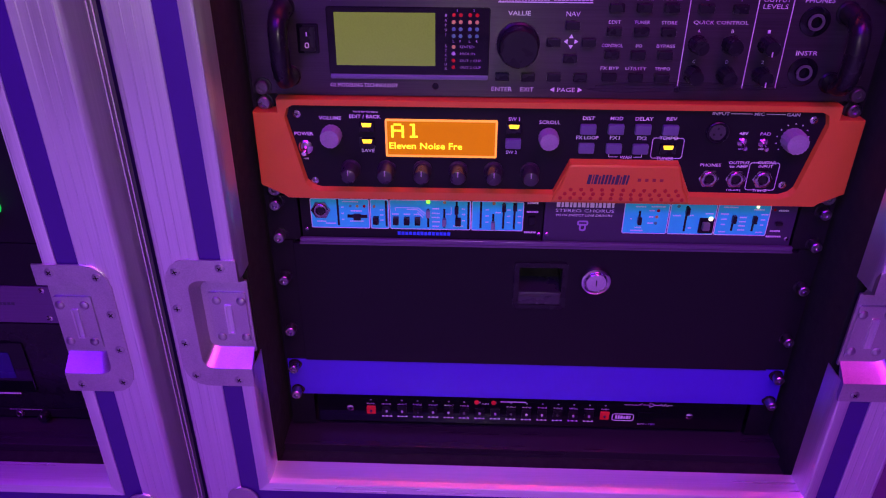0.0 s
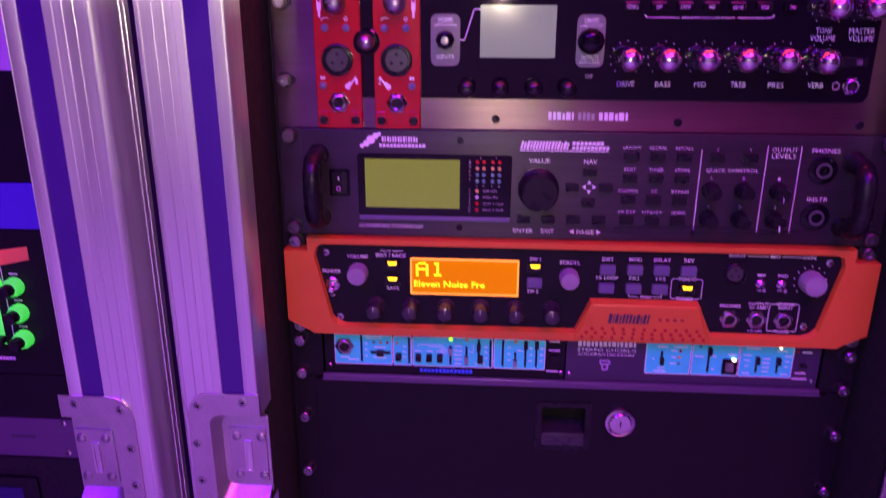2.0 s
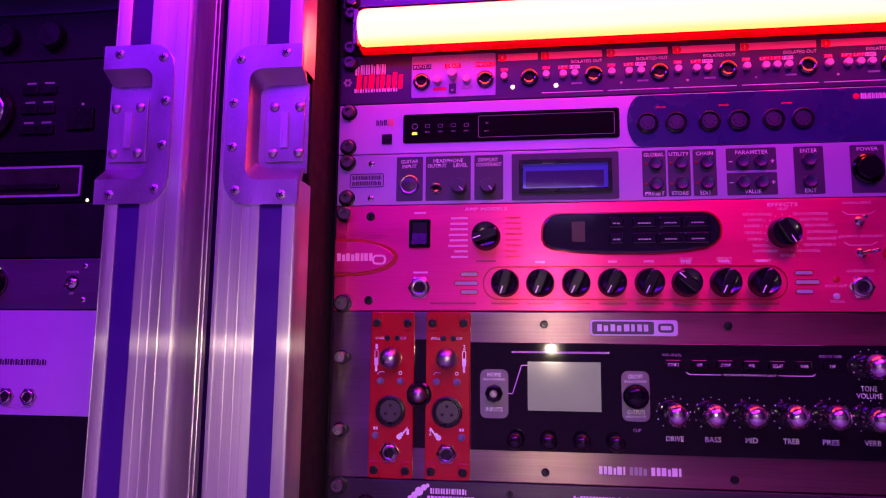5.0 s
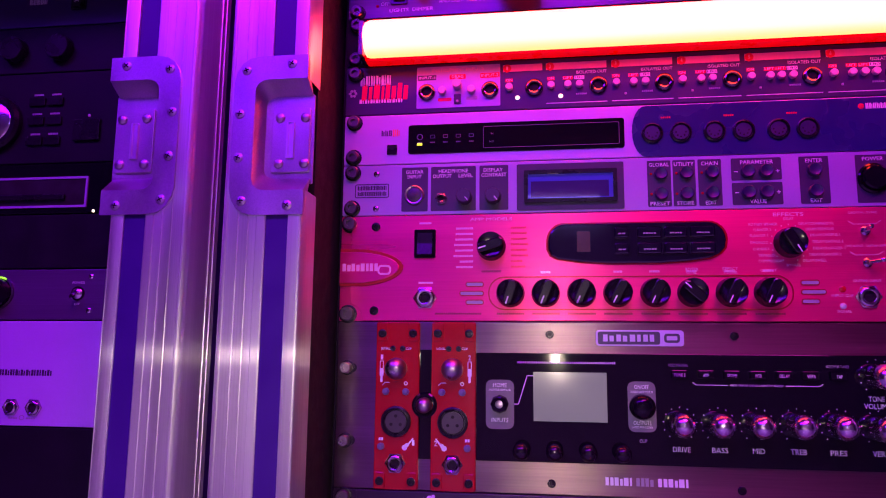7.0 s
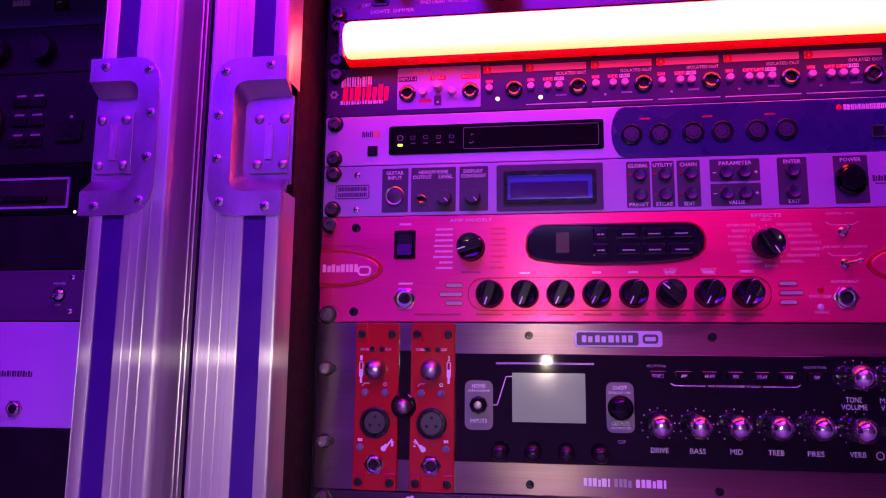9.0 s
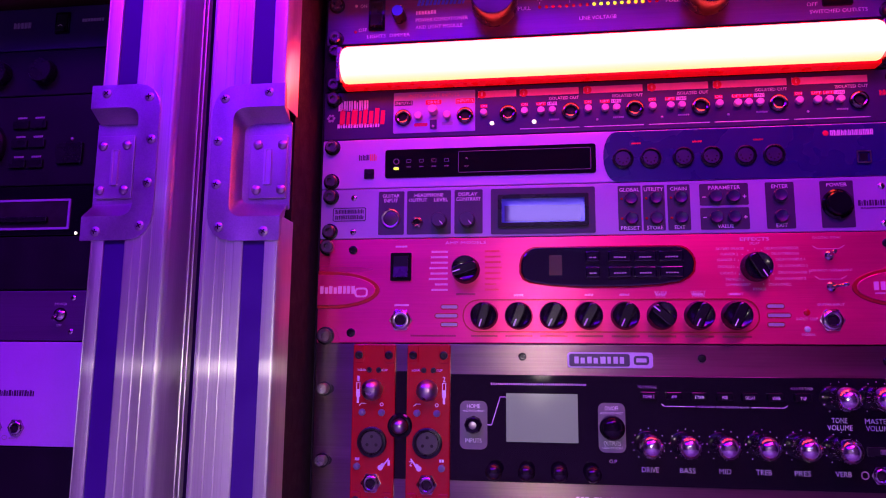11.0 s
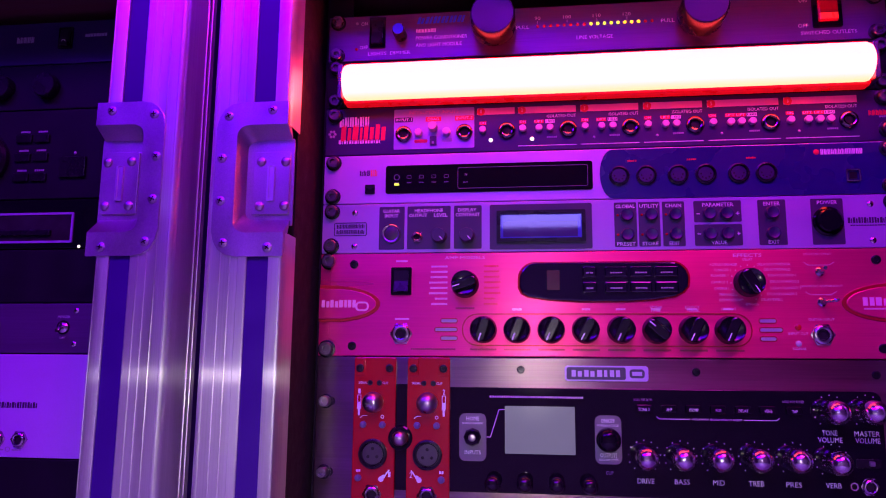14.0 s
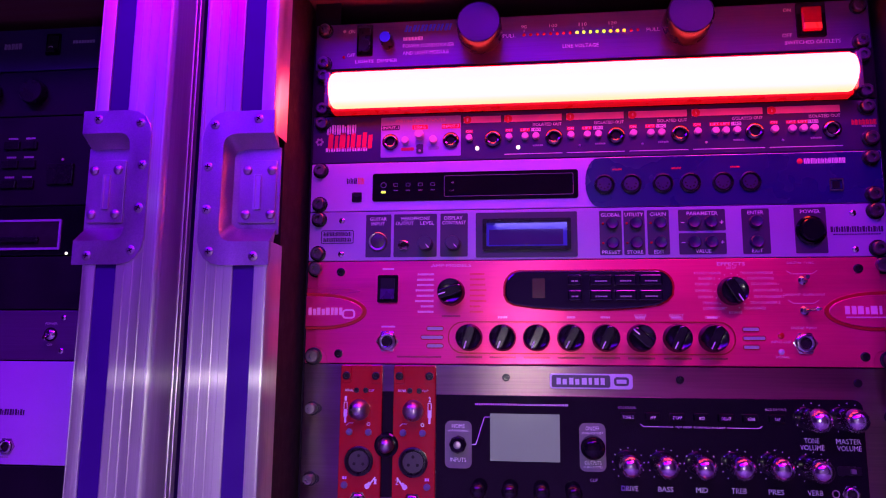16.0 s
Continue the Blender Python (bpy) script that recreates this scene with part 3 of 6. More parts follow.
def flight_case(cx, label, catch=59.5):
    case = thing("flight_case", cx, 0, 255, label, "flight case", "flight cases")
    for s in (-1, 1):
        a, b = sorted((cx + s * (IN + 0.5), cx + s * (OUT - 6)))
        part("side_wall", box(a, b, 262, 1345, -470, RIM - 24), CARPET, case, "black lined case wall")
        a, b = sorted((cx + s * (OUT - 6), cx + s * (OUT - 3)))
        part("side_skin", box(a, b, 262, 1345, -470, RIM - 16), LAMINATE, case)
    part("case_top", box(cx - OUT + 6, cx + OUT - 6, CASE_TOP + 8, 1345, -470, RIM - 24), CARPET, case)
    part("top_lining", box(cx - IN, cx + IN, CASE_TOP, CASE_TOP + 8, -470, RIM - 24), PLY, case, "dark wooden lining")
    part("case_bottom", box(cx - OUT + 6, cx + OUT - 6, 258, CASE_FLOOR - 14, -470, RIM - 24), CARPET, case)
    part("bottom_lining", box(cx - IN, cx + IN, CASE_FLOOR - 14, CASE_FLOOR - 4, -470, 26, 0.8), LINING, case)
    part("case_back", box(cx - OUT + 6, cx + OUT - 6, 262, 1345, -478, -470), CARPET, case)
    # upright rims: inner band with a turned-in lip, laminate infill, ribbed outer band
    for s in (-1, 1):
        def sx(v):
            return cx + s * (IN + v)
        zb, zt = CASE_FLOOR - 69, CASE_TOP + 69
        inner = [(-0.5, 54), (-0.5, 70), (-0.3, 73.6), (0.3, 76.4), (1.0, 78.4), (1.5, RIM - 0.2), (2.0, RIM + 0.3), (2.5, RIM - 0.1), (3.4, RIM + 0.4), (11.4, RIM + 0.4), (12.3, RIM), (12.3, RIM - 4)]
        outer = [(29.9, RIM - 4), (29.9, RIM), (30.7, RIM + 0.5), (36.6, RIM + 0.5), (37.2, RIM), (43.0, RIM), (43.2, RIM + 0.4), (43.6, RIM + 0.6), (44.0, RIM + 0.4), (44.2, RIM), (50.8, RIM),
                 (51.0, RIM + 0.4), (51.4, RIM + 0.6), (51.8, RIM + 0.4), (52.0, RIM), (59.6, RIM), (60.4, RIM + 0.6), (61.8, RIM + 0.5), (63.4, RIM - 0.5), (64.5, RIM - 2.2), (65, RIM - 4.4),
                 (64.6, RIM - 7), (64.4, RIM - 12), (64.4, 44.4), (65.2, 44), (65.2, 43), (64.4, 42.6), (64.4, 37), (65.2, 36.6), (65.2, 35.6), (64.4, 35.2), (64.4, 29)]
        # the bands stop at the two latch dishes
        cuts = (zb, 533 - 44, 533 + 44, 1066 - 44, 1066 + 44, zt)
        for span in (cuts[0:2], cuts[2:4], cuts[4:6]):
            foot, head = span[0] == zb, span[1] == zt
            low = (CASE_FLOOR if foot else span[0], CASE_TOP if head else span[1])
            part("inner_band", extrusion(inner, sx, (low,), (foot, head)), ALU_BRUSHED, case)
            part("outer_band", extrusion(outer, sx, (span,)), ALU_BRUSHED, case)
        for span in (cuts[1:3], cuts[3:5]):
            part("outer_band", extrusion(outer[9:], sx, (span,)), ALU_BRUSHED, case)
        a, b = sorted((sx(12.3), sx(29.9)))
        for lo, hi in (cuts[0:2], cuts[2:4], cuts[4:6]):
            part("laminate_strip", box(a, b, lo, hi, RIM - 9, RIM - 1.2), LAMINATE, case, "blue laminate strip")
        for zc in (1066.0, 533.0):
            catch_dish(case, sx(catch), -s, zc)
        # rails
        a, b = sorted((cx + s * 220, cx + s * 244))
        part("rack_rail", box(a, b, CASE_FLOOR, CASE_TOP, -3, -0.6), BLACK, case, "black steel rack rail")
    # sills at the foot and the head
    for zs, d in ((CASE_FLOOR, 1), (CASE_TOP, -1)):
        bm = bmesh.new()
        prof = [(0.5 * d, 54), (0.5 * d, 72), (0, 75.5), (-1.2 * d, 78.6), (-2.0 * d, RIM + 0.3), (-2.5 * d, RIM - 0.1), (-3.4 * d, RIM + 0.4), (-11.4 * d, RIM + 0.4), (-12.3 * d, RIM)]
        for (za, oa), (zb_, ob_) in zip(prof, prof[1:]):
            v = [bm.verts.new(v3(x, o, zs + z)) for x, o, z in ((cx - IN - abs(za), oa, za), (cx + IN + abs(za), oa, za), (cx + IN + abs(zb_), ob_, zb_), (cx - IN - abs(zb_), ob_, zb_))]
            bm.faces.new(v)
        bmesh.ops.recalc_face_normals(bm, faces=bm.faces[:])
        part("sill", bm, SILL, case, "brushed aluminium sill")
        lo, hi = sorted((zs - 12.3 * d, zs - 29.9 * d))
        part("laminate_strip", box(cx - IN - 12.3, cx + IN + 12.3, lo, hi, RIM - 9, RIM - 1.2), LAMINATE, case, "blue laminate strip")
        lo, hi = sorted((zs - 29.9 * d, zs - 65 * d))
        part("outer_band", box(cx - IN - 29.5, cx + IN + 29.5, lo, hi, RIM - 20, RIM, 1.5), ALU, case)
    for s in (-1, 1):
        for zc in (CASE_FLOOR - 46,):
            a, b = sorted((cx + s * (IN + 14), cx + s * (IN + 44)))
            part("corner_brace", plate(a, b, zc - 22, zc + 37, RIM + 0.4, RIM + 2.2, 14.5, 0.6), DISH, case, "steel corner brace")
    # castors under the case
    for x in (-230, 230):
        for o in (20, -400):
            w = part("castor", box(cx + x - 30, cx + x + 30, 252, 258, o - 40, o + 40, 1), DISH, case)
            bm = bmesh.new()
            add_lathe(bm, [(60, -15), (62, -8), (62, 8), (60, 15), (0, 15)], 28)
            bmesh.ops.rotate(bm, verts=bm.verts[:], matrix=Matrix.Rotation(radians(90), 3, "Z"))
            part("wheel", bm, SOFT, w, "", (cx + x, o, 62))
            part("fork", box(cx + x - 24, cx + x + 24, 60, 252, o - 12, o + 12, 1), DISH, w)
    return case


CX1 = -647.5         # the second case
RACK1 = -655.0       # the gear in it
flight_case(0.0, "open black flight case with brushed aluminium rim, rack full of gear")
second_case = flight_case(CX1, "open flight case with aluminium rim beside the other rack", 52.0)
second_case.location.y -= 0.011     # it stands a little further into the room
# ---- gear in the main case, from the head down ----


def power_conditioner():
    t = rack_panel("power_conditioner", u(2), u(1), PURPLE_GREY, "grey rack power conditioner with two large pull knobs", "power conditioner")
    bolts(t, (1232.5, 1200.5))
    rocker(t, -203, -188, 1206.5, 1236.5)
    for s, x0, x1, z, h in (("ON", -211, -205, 1231, 3.4), ("OFF", -212, -204.5, 1208, 3.4), ("LIGHTS", -204, -187, 1201.5, 3.2), ("DIMMER", -183.5, -165, 1201.5, 3.2),
                            ("PL-PLUS", -160, -141.5, 1221.6, 3.4), ("POWER CONDITIONER", -160, -113, 1214.6, 3.4), ("AND LIGHT MODULE", -160, -118, 1207.8, 3.4),
                            ("PULL", -69, -57.5, 1220, 3.4), ("PULL", 57, 68.5, 1220, 3.4), ("90", -52.5, -47.5, 1228, 3.2), ("100", -27.5, -20.5, 1228, 3.2),
                            ("110", -1.5, 5.5, 1228, 3.2), ("120", 24.5, 31.5, 1228, 3.2), ("LINE VOLTAGE", -16, 15.5, 1208, 3.4), ("ON", 172, 178.5, 1232, 3.4),
                            ("OFF", 170, 178.5, 1209, 3.4), ("SWITCHED OUTLETS", 172, 217, 1202.3, 3.3)):
        if s == "PL-PLUS":
            badge(t, x0, x1, z, h, 7, seed=4)
        else:
            lettering(t, s, x0, x1, z, h)
    badge(t, -160, -116, 1231.5, 6.5, 6, BLUE_INK, slant=0.3, seed=2, label="blue maker's mark")
    knob(t, -174, 1218, 6.0, 14, SOFT, 35, WHITE_INK, "dimmer_knob")
    turned("knob_cap", ("dimcap",), [(4.9, 0), (4.9, 0.5), (0, 0.5)], BLUE_INK, t, -174, 1218, FACE + 14, 20, "blue knob cap")
    for x in (-88.5, 88.0):
        k = turned("pull_knob", ("pull",), [(8, 0), (8, 10), (19.0, 10.5), (19.6, 12), (19.2, 33), (18.2, 34.5), (0, 34.5)], SOFT, t, x, 1218, FACE, 40, "large black pull knob")
        turned("knob_face", ("pullface",), [(17.6, 0), (17.2, 0.4), (0, 0.4)], DARK_GREY, k, x, 1218, FACE + 34.5, 40)
    for i in range(18):
        x = -50 + i * 99.5 / 17
        lamp_dot(t, x, 1220.4, 1.5, LED_RED_OFF if i < 8 or i > 15 else (LED_LIME if i < 13 else LED_Y))
        if i in (0, 4, 9, 13):
            line(t, -50 + (0, 26, 52, 78)[(0, 4, 9, 13).index(i)], 1223.0, -50 + (0, 26, 52, 78)[(0, 4, 9, 13).index(i)], 1225.2, 0.4)
    s = part("outlet_switch", plate(182, 206, 1206.5, 1237.5, FACE, FACE + 1.8, 1.5, 0.5), GLOSS, t)
    part("rocker", box(186, 202, 1211, 1233, FACE + 1.0, FACE + 4.5, 1.2), LED_RED_OFF, s, "red rocker")
    part("rocker_glow", box(187, 201.5, 1212.5, 1218, FACE + 4.0, FACE + 5.2, 0.6), LED_RED, s, "lit edge of the red rocker")
    lamp_dot(t, -215, 1231.5, 1.4, LED_CLEAR)
    lamp_dot(t, -215, 1206.5, 1.4, LED_RED_OFF)


def rack_light():
    t = rack_panel("rack_light", u(3), u(2), BLACK, "rack light with a glowing warm red tube", "light")
    bolts(t, (1188.0, 1156.5))
    bm = bmesh.new()
    n = 14
    ring_pts = []
    for i in range(n + 1):
        a = radians(-90 + 180 * i / n)
        ring_pts.append((17.0 * math.cos(a), 16.4 * math.sin(a)))
    rows = []
    for x, s in ((-221.0, 0.80), (-219.6, 0.93), (-216.5, 1.0), (214.0, 1.0), (217.0, 0.93), (218.4, 0.80)):
        rows.append([bm.verts.new(v3(x, 17 + o * s, 1168 + z * s)) for o, z in ring_pts])
    for a, b in zip(rows, rows[1:]):
        for i in range(n):
            f = bm.faces.new((a[i], a[i + 1], b[i + 1], b[i]))
            f.smooth = True
    bm.faces.new(rows[0]), bm.faces.new(rows[-1][::-1])
    bmesh.ops.recalc_face_normals(bm, faces=bm.faces[:])
    part("tube", bm, TUBE, t, "glowing tube")
    # backing that emits red itself, standing in for the halo round the tube
    part("halo_backing", box(-222, 219, 1149.6, 1187.5, FACE, 17, 2), TUBE_HALO, t, "backing behind the tube, coloured with the tube's red halo")
    for x in (-224, 221.5):
        part("end_clip", plate(x - 2.5, x + 2.5, 1152, 1184, FACE, 24, 2, 0.8), BOLT, t)


def injector():
    t = rack_panel("signal_injector", u(4), u(3), INJECTOR, "dark blue rack signal injector with silver jack sockets", "rack unit")
    rack_bolt(t, -232.6, 1143), rack_bolt(t, 232.6, 1143), rack_bolt(t, 234, 1115.5)
    badge(t, -229, -201, 1137, 9, 6, WHITE_INK, seed=3, label="white maker's mark")
    badge(t, -228, -186, 1126.5, 15, 4, RED_INK, slant=0.05, gap=0.14, seed=8, label="red product mark")
    badge(t, -229.5, -190.5, 1118.4, 3.6, 8, WHITE_INK, seed=9)
    for i in range(6):
        a = radians(60 * i)
        turned("ornament_dot", ("orn",), [(1.3, 0), (0, 0.4)], GREY_INK, t, -235 + 2.6 * math.cos(a), 1126 + 2.6 * math.sin(a), FACE, 10)
    part("input_field", plate(-178.5, -106.5, 1110, 1147, FACE, FACE + 0.4, 1.0), GREY_LILAC, t, "pale printed input field")
    o = FACE + 0.4
    lettering(t, "INSTRUMENT INPUTS", -165, -120.5, 1143.6, 3.0, STRIP_INK, o)
    for s, x0, x1, m in (("INPUT-1", -176.5, -162.5, DARK_INK), ("INPUT-2", -122.5, -108, RED_INK)):
        part("label_bar", plate(x0 - 1, x1 + 1, 1135, 1139.4, o, o + 0.25, 0.5), m, t)
        lettering(t, s, x0, x1, 1137.2, 2.6, WHITE_INK, o + 0.25)
    part("label_bar", plate(-150, -136, 1135, 1139.2, o, o + 0.25, 0.5), RED_INK, t)
    lettering(t, "DRAG", -148, -138, 1137.1, 2.6, WHITE_INK, o + 0.25)
    for x in (-169.6, -115.2):
        jack(t, x, 1124, 7.4, o=o, mat=DARK_JACK, nut=False)
    for x in (-156, -131):
        turned("push_button", ("pb",), [(3.4, 0), (3.4, 3.6), (2.8, 4.2), (0, 4.2)], PINK_BUTTON, t, x, 1124.6, o, 16)
    knob(t, -143, 1129, 4.0, 8, PINK_BUTTON, -20, None, "drag_knob", o)
    part("label_bar", plate(-160, -148, 1115.6, 1118.6, o, o + 0.25, 1.2), RED_INK, t)
    part("label_bar", plate(-135.5, -126, 1116, 1119, o, o + 0.25, 0.6), GREY_INK, t)
    part("slide_switch", plate(-146, -140, 1113, 1121, o, o + 1.2, 0.6), DARK_INK, t)
    lamp_dot(t, -143, 1115, 1.2, LED_CLEAR, o + 1.2)
    # the seven output sections
    secs = ((-104, -71, (-99,), -78, -92, False), (-68, -18, (-64, -50, -40.5), -25, -56, True), (-14, 35, (-10.5, 3.5, 13), 28, None, True), (39, 88, (42.5, 57, 66), 81.5, None, True),
            (92, 150, (96, 110.5, 119, 128), 142.5, None, True), (154, 212, (158.5, 172.5, 181.5, 190), 204.5, None, True))
    for i, (x0, x1, bs, j, lamp, iso) in enumerate(secs):
        part("name_strip", box(x0, x1, 1139.6, 1145.6, FACE, FACE + 0.3), STRIP_INK, t, "rose write-on strip")
        turned("number_disc", ("disc",), [(3.5, 0), (3.5, 0.5), (0, 0.5)], RED_INK, t, x0 + 3.4, 1142.5, FACE, 18)
        lettering(t, str(i + 1), x0 + 2.7, x0 + 4.1, 1142.5, 3.2, PINK_INK, FACE + 0.5)
        jack(t, j, 1124.4, 7.6, mat=DARK_JACK, nut=False)
        for q, x in enumerate(bs):
            turned("push_button", ("pb2",), [(3.0, 0), (3.0, 3.6), (2.5, 4.2), (0, 4.2)], PINK_BUTTON, t, x, 1125.5, FACE, 16)
            lab = "ON" if q == 0 else ("180" if q == len(bs) - 1 else "LIFT")
            w = 2.6 if q == 0 else 3.6
            part("label_bar", box(x - w - 0.5, x + w + 0.5, 1130.4, 1133.4, FACE, FACE + 0.2), WHITE_INK if lab == "180" else RED_INK, t)
            lettering(t, lab, x - w, x + w, 1131.9, 2.0, DARK_INK if lab == "180" else WHITE_INK, FACE + 0.2)
        if len(bs) > 1:
            badge(t, bs[-1] - 3, bs[-1] + 6, 1117.5, 1.4, 6, GREY_INK)
        if iso:
            lettering(t, "ISOLATED OUT", x1 - 25, x1, 1136.4, 2.7)
            line(t, x0, 1110.2, x1, 1110.2, 0.6)
        lamp_dot(t, lamp if lamp else x0 + 11, 1116.2, 1.9 if lamp else 1.1, LED_WHITE if lamp else LED_CLEAR)
    badge(t, 220, 240, 1130, 4.5, 7, RED_INK, seed=5, label="red maker's mark")
    badge(t, 228, 239, 1126.5, 1.6, 6, GREY_INK)


def midi_interface():
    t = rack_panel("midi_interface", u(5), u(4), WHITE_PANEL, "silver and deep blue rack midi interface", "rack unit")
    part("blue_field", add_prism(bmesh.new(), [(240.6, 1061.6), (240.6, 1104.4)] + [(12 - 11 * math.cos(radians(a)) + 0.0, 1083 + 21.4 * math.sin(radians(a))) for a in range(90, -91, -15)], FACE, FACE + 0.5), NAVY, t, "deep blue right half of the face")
    bolts(t, (1099, 1068))
    badge(t, -209, -199, 1089, 5.0, 3, DARK_INK, seed=1)
    badge(t, -199, -192.5, 1089, 6.0, 2, ORANGE_INK, seed=1)
    part("square_button", plate(-203.4, -194.6, 1069.8, 1078.4, FACE, FACE + 1.4, 0.6, 0.3), SOFT, t)
    d = part("display_window", plate(-185, -5, 1069.8, 1095.2, FACE, FACE + 0.9, 2.2, 0.3), GLOSS, t, "black glossy display window")
    part("display_outline", ring(-121, -9, 1073, 1092, 0.5, FACE + 0.9, FACE + 1.15, 1.6), FAINT_INK, d)
    for x in (-175, -164, -153, -142, -131):
        if x == -175:
            turned("icon", ("icon",), [(2.7, 0), (2.7, 0.2), (2.0, 0.2)], FAINT_INK, d, x, 1084.4, FACE + 0.9, 18)
        else:
            part("icon", ring(x - 2, x + 2, 1083, 1086, 0.4, FACE + 0.9, FACE + 1.1, 0.5), FAINT_INK, d)
        badge(d, x - 2, x + 2, 1079.4, 1.0, 4, FAINT_INK, FACE + 0.9)
    part("status_lamp", plate(-177.2, -172.8, 1077, 1079, FACE + 0.9, FACE + 1.6, 0.6), LED_LIME, d, "lit lime status lamp")
    lettering(d, "IN", -114.5, -112.5, 1085.5, 1.4, GREY_INK, FACE + 0.9)
    lettering(d, "OUT", -116, -112, 1078.5, 1.4, GREY_INK, FACE + 0.9)
    for x in (17, 39.5, 65.5, 88, 114.5, 136.5):
        din(t, x, 1081, 8.6, FACE + 0.5)
    for x in (28, 77, 125):
        badge(t, x - 4, x + 4, 1094, 1.5, 5, RED_INK, FACE + 0.5)
    turned("maker_dot", ("mk",), [(2.4, 0), (0, 0.5)], RED_INK, t, 177, 1097.5, FACE + 0.5, 14)
    badge(t, 180, 213, 1097.5, 4.6, 12, WHITE_INK, FACE + 0.5, seed=6, label="white maker's mark")
    s = part("usb_socket", ring(198.6, 209.6, 1071.6, 1082, 1.2, FACE + 0.5, FACE + 2.0, 1.2), CHROME, t)
    part("socket_core", box(201.2, 207, 1074, 1079.6, FACE + 0.5, FACE + 1.4), SOFT, s)


def guitar_synth():
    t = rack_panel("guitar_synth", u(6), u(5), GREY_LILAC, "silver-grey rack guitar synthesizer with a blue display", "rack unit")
    bolts(t, (1054.5, 1023.5))
    for x in (-212, 215.5):
        for z in (1053, 1023):
            screw(t, x, z, 2.6)
    part("maker_plate", ring(-230.5, -201, 1032.5, 1044.5, 0.7, FACE, FACE + 0.4, 1.5), DARK_GREY, t)
    badge(t, -228.5, -203, 1041, 3.6, 9, DARK_GREY, gap=0.15)
    badge(t, -228.5, -203, 1036, 3.6, 8, DARK_GREY, gap=0.15)

    def field(x0, x1, z0=1020, z1=1058):
        return part("control_field", plate(x0, x1, z0, z1, FACE, FACE + 0.35, 1.0), DARK_GREY, t, "dark printed control field")
    o = FACE + 0.35
    for x0, x1 in ((-190, -167.5), (-165, -127), (-124, -100), (12, 30.5), (32, 49.5), (51.5, 69.5), (128, 150), (169.5, 194.5)):
        field(x0, x1)
    field(77, 115, 1040, 1058), field(77, 115, 1020, 1038)
    for s, x0, x1, z in (("GUITAR", -186.5, -171.5, 1054), ("INPUT", -185, -173, 1049.8), ("HEADPHONE", -158.5, -133.5, 1054), ("OUTPUT", -163.5, -147.5, 1049.8), ("LEVEL", -141.5, -129.5, 1049.8),
                         ("DISPLAY", -120.5, -104.5, 1054), ("CONTRAST", -122.5, -101.5, 1049.8), ("GLOBAL", 13.3, 29.3, 1054.5), ("UTILITY", 33, 48.6, 1054.5), ("CHAIN", 54, 67, 1054.5),
                         ("PRESET", 13.8, 29, 1022.4), ("STORE", 34.5, 47.5, 1022.4), ("EDIT", 56.5, 64.8, 1022.4), ("PARAMETER", 84, 109, 1054.6), ("VALUE", 90, 102.5, 1022.6),
                         ("ENTER", 132.8, 145.6, 1054.6), ("EXIT", 135, 143.5, 1022.6), ("POWER", 174.5, 190, 1054.8)):
        lettering(t, s, x0, x1, z, 3.1, WHITE_INK, o, bold=0.01)
    j = turned("input_socket", ("gsin",), [(8.2, 0), (8.2, 1.4), (7.4, 2.0), (6.6, 1.8), (6.4, 0.6), (0, 0.6)], PEWTER, t, -179, 1034, o, 28)
    turned("socket_core", ("gsinc",), [(6.3, 0), (6.3, 1.2), (5.8, 1.4), (0, 1.4)], XLR_GREY, j, -179, 1034, o, 24)
    jack(t, -156, 1030.5, 4.4, o=o)
    for x in (-136.5, -112.5):
        knob(t, x, 1031, 6.6, 10, DARK_GREY, 140, WHITE_INK, o=o, fluted=2)
    b = part("display_bezel", ring(-93, -6.5, 1019, 1058, 6.2, FACE, FACE + 0.9, 1.2), DARK_GREY, t)
    part("bezel_frame", ring(-87, -12, 1025, 1052.2, 3.2, FACE, FACE + 3.4, 1.0), SOFT, b)
    part("display", box(-84.4, -15, 1028, 1049.6, FACE, FACE + 1.0), LCD_BLUE, b, "blue backlit display")
    part("display_mask", box(-81.5, -18.5, 1029.6, 1043.0, FACE + 1.0, FACE + 1.3), DISPLAY_GLASS, b)
    for x in (22.5, 42.3, 62):
        for z in (1047, 1030.2):
            turned("push_button", ("gsb",), [(5.4, 0), (5.4, 3), (4.6, 4), (3.6, 3.5), (0, 3.5)], DIN_BLUE, t, x, z, o, 20)
            lamp_dot(t, x - 7.6, z, 1.1, LED_RED_OFF, o)
    for x in (89.3, 103):
        for z in (1047, 1030):
            turned("push_button", ("gsb",), [(5.4, 0), (5.4, 3), (4.6, 4), (3.6, 3.5), (0, 3.5)], DIN_BLUE, t, x, z, o, 20)
    for x, s in ((80.5, "-"), (112, "+")):
        for z in (1047, 1030):
            line(t, x - 1.4, z, x + 1.4, z, 0.6, o=o)
            if s == "+":
                line(t, x, z - 1.4, x, z + 1.4, 0.62, o=o)
    for z in (1047, 1030):
        turned("push_button", ("gsb",), [(5.4, 0), (5.4, 3), (4.6, 4), (3.6, 3.5), (0, 3.5)], DIN_BLUE, t, 139, z, o, 20)
    turned("power_button", ("gspw",), [(12, 0), (12, 1.2), (10.4, 2.4), (9.8, 1.6), (9.6, 5.5), (8.4, 6.6), (0, 6.8)], GLOSS, t, 182, 1039, o, 32, "round black power button")
    badge(t, 197, 238, 1039.6, 4.6, 10, DARK_GREY, seed=7, gap=0.18, label="dark product mark")
    badge(t, 199, 236, 1035.4, 0.9, 18, DARK_GREY)


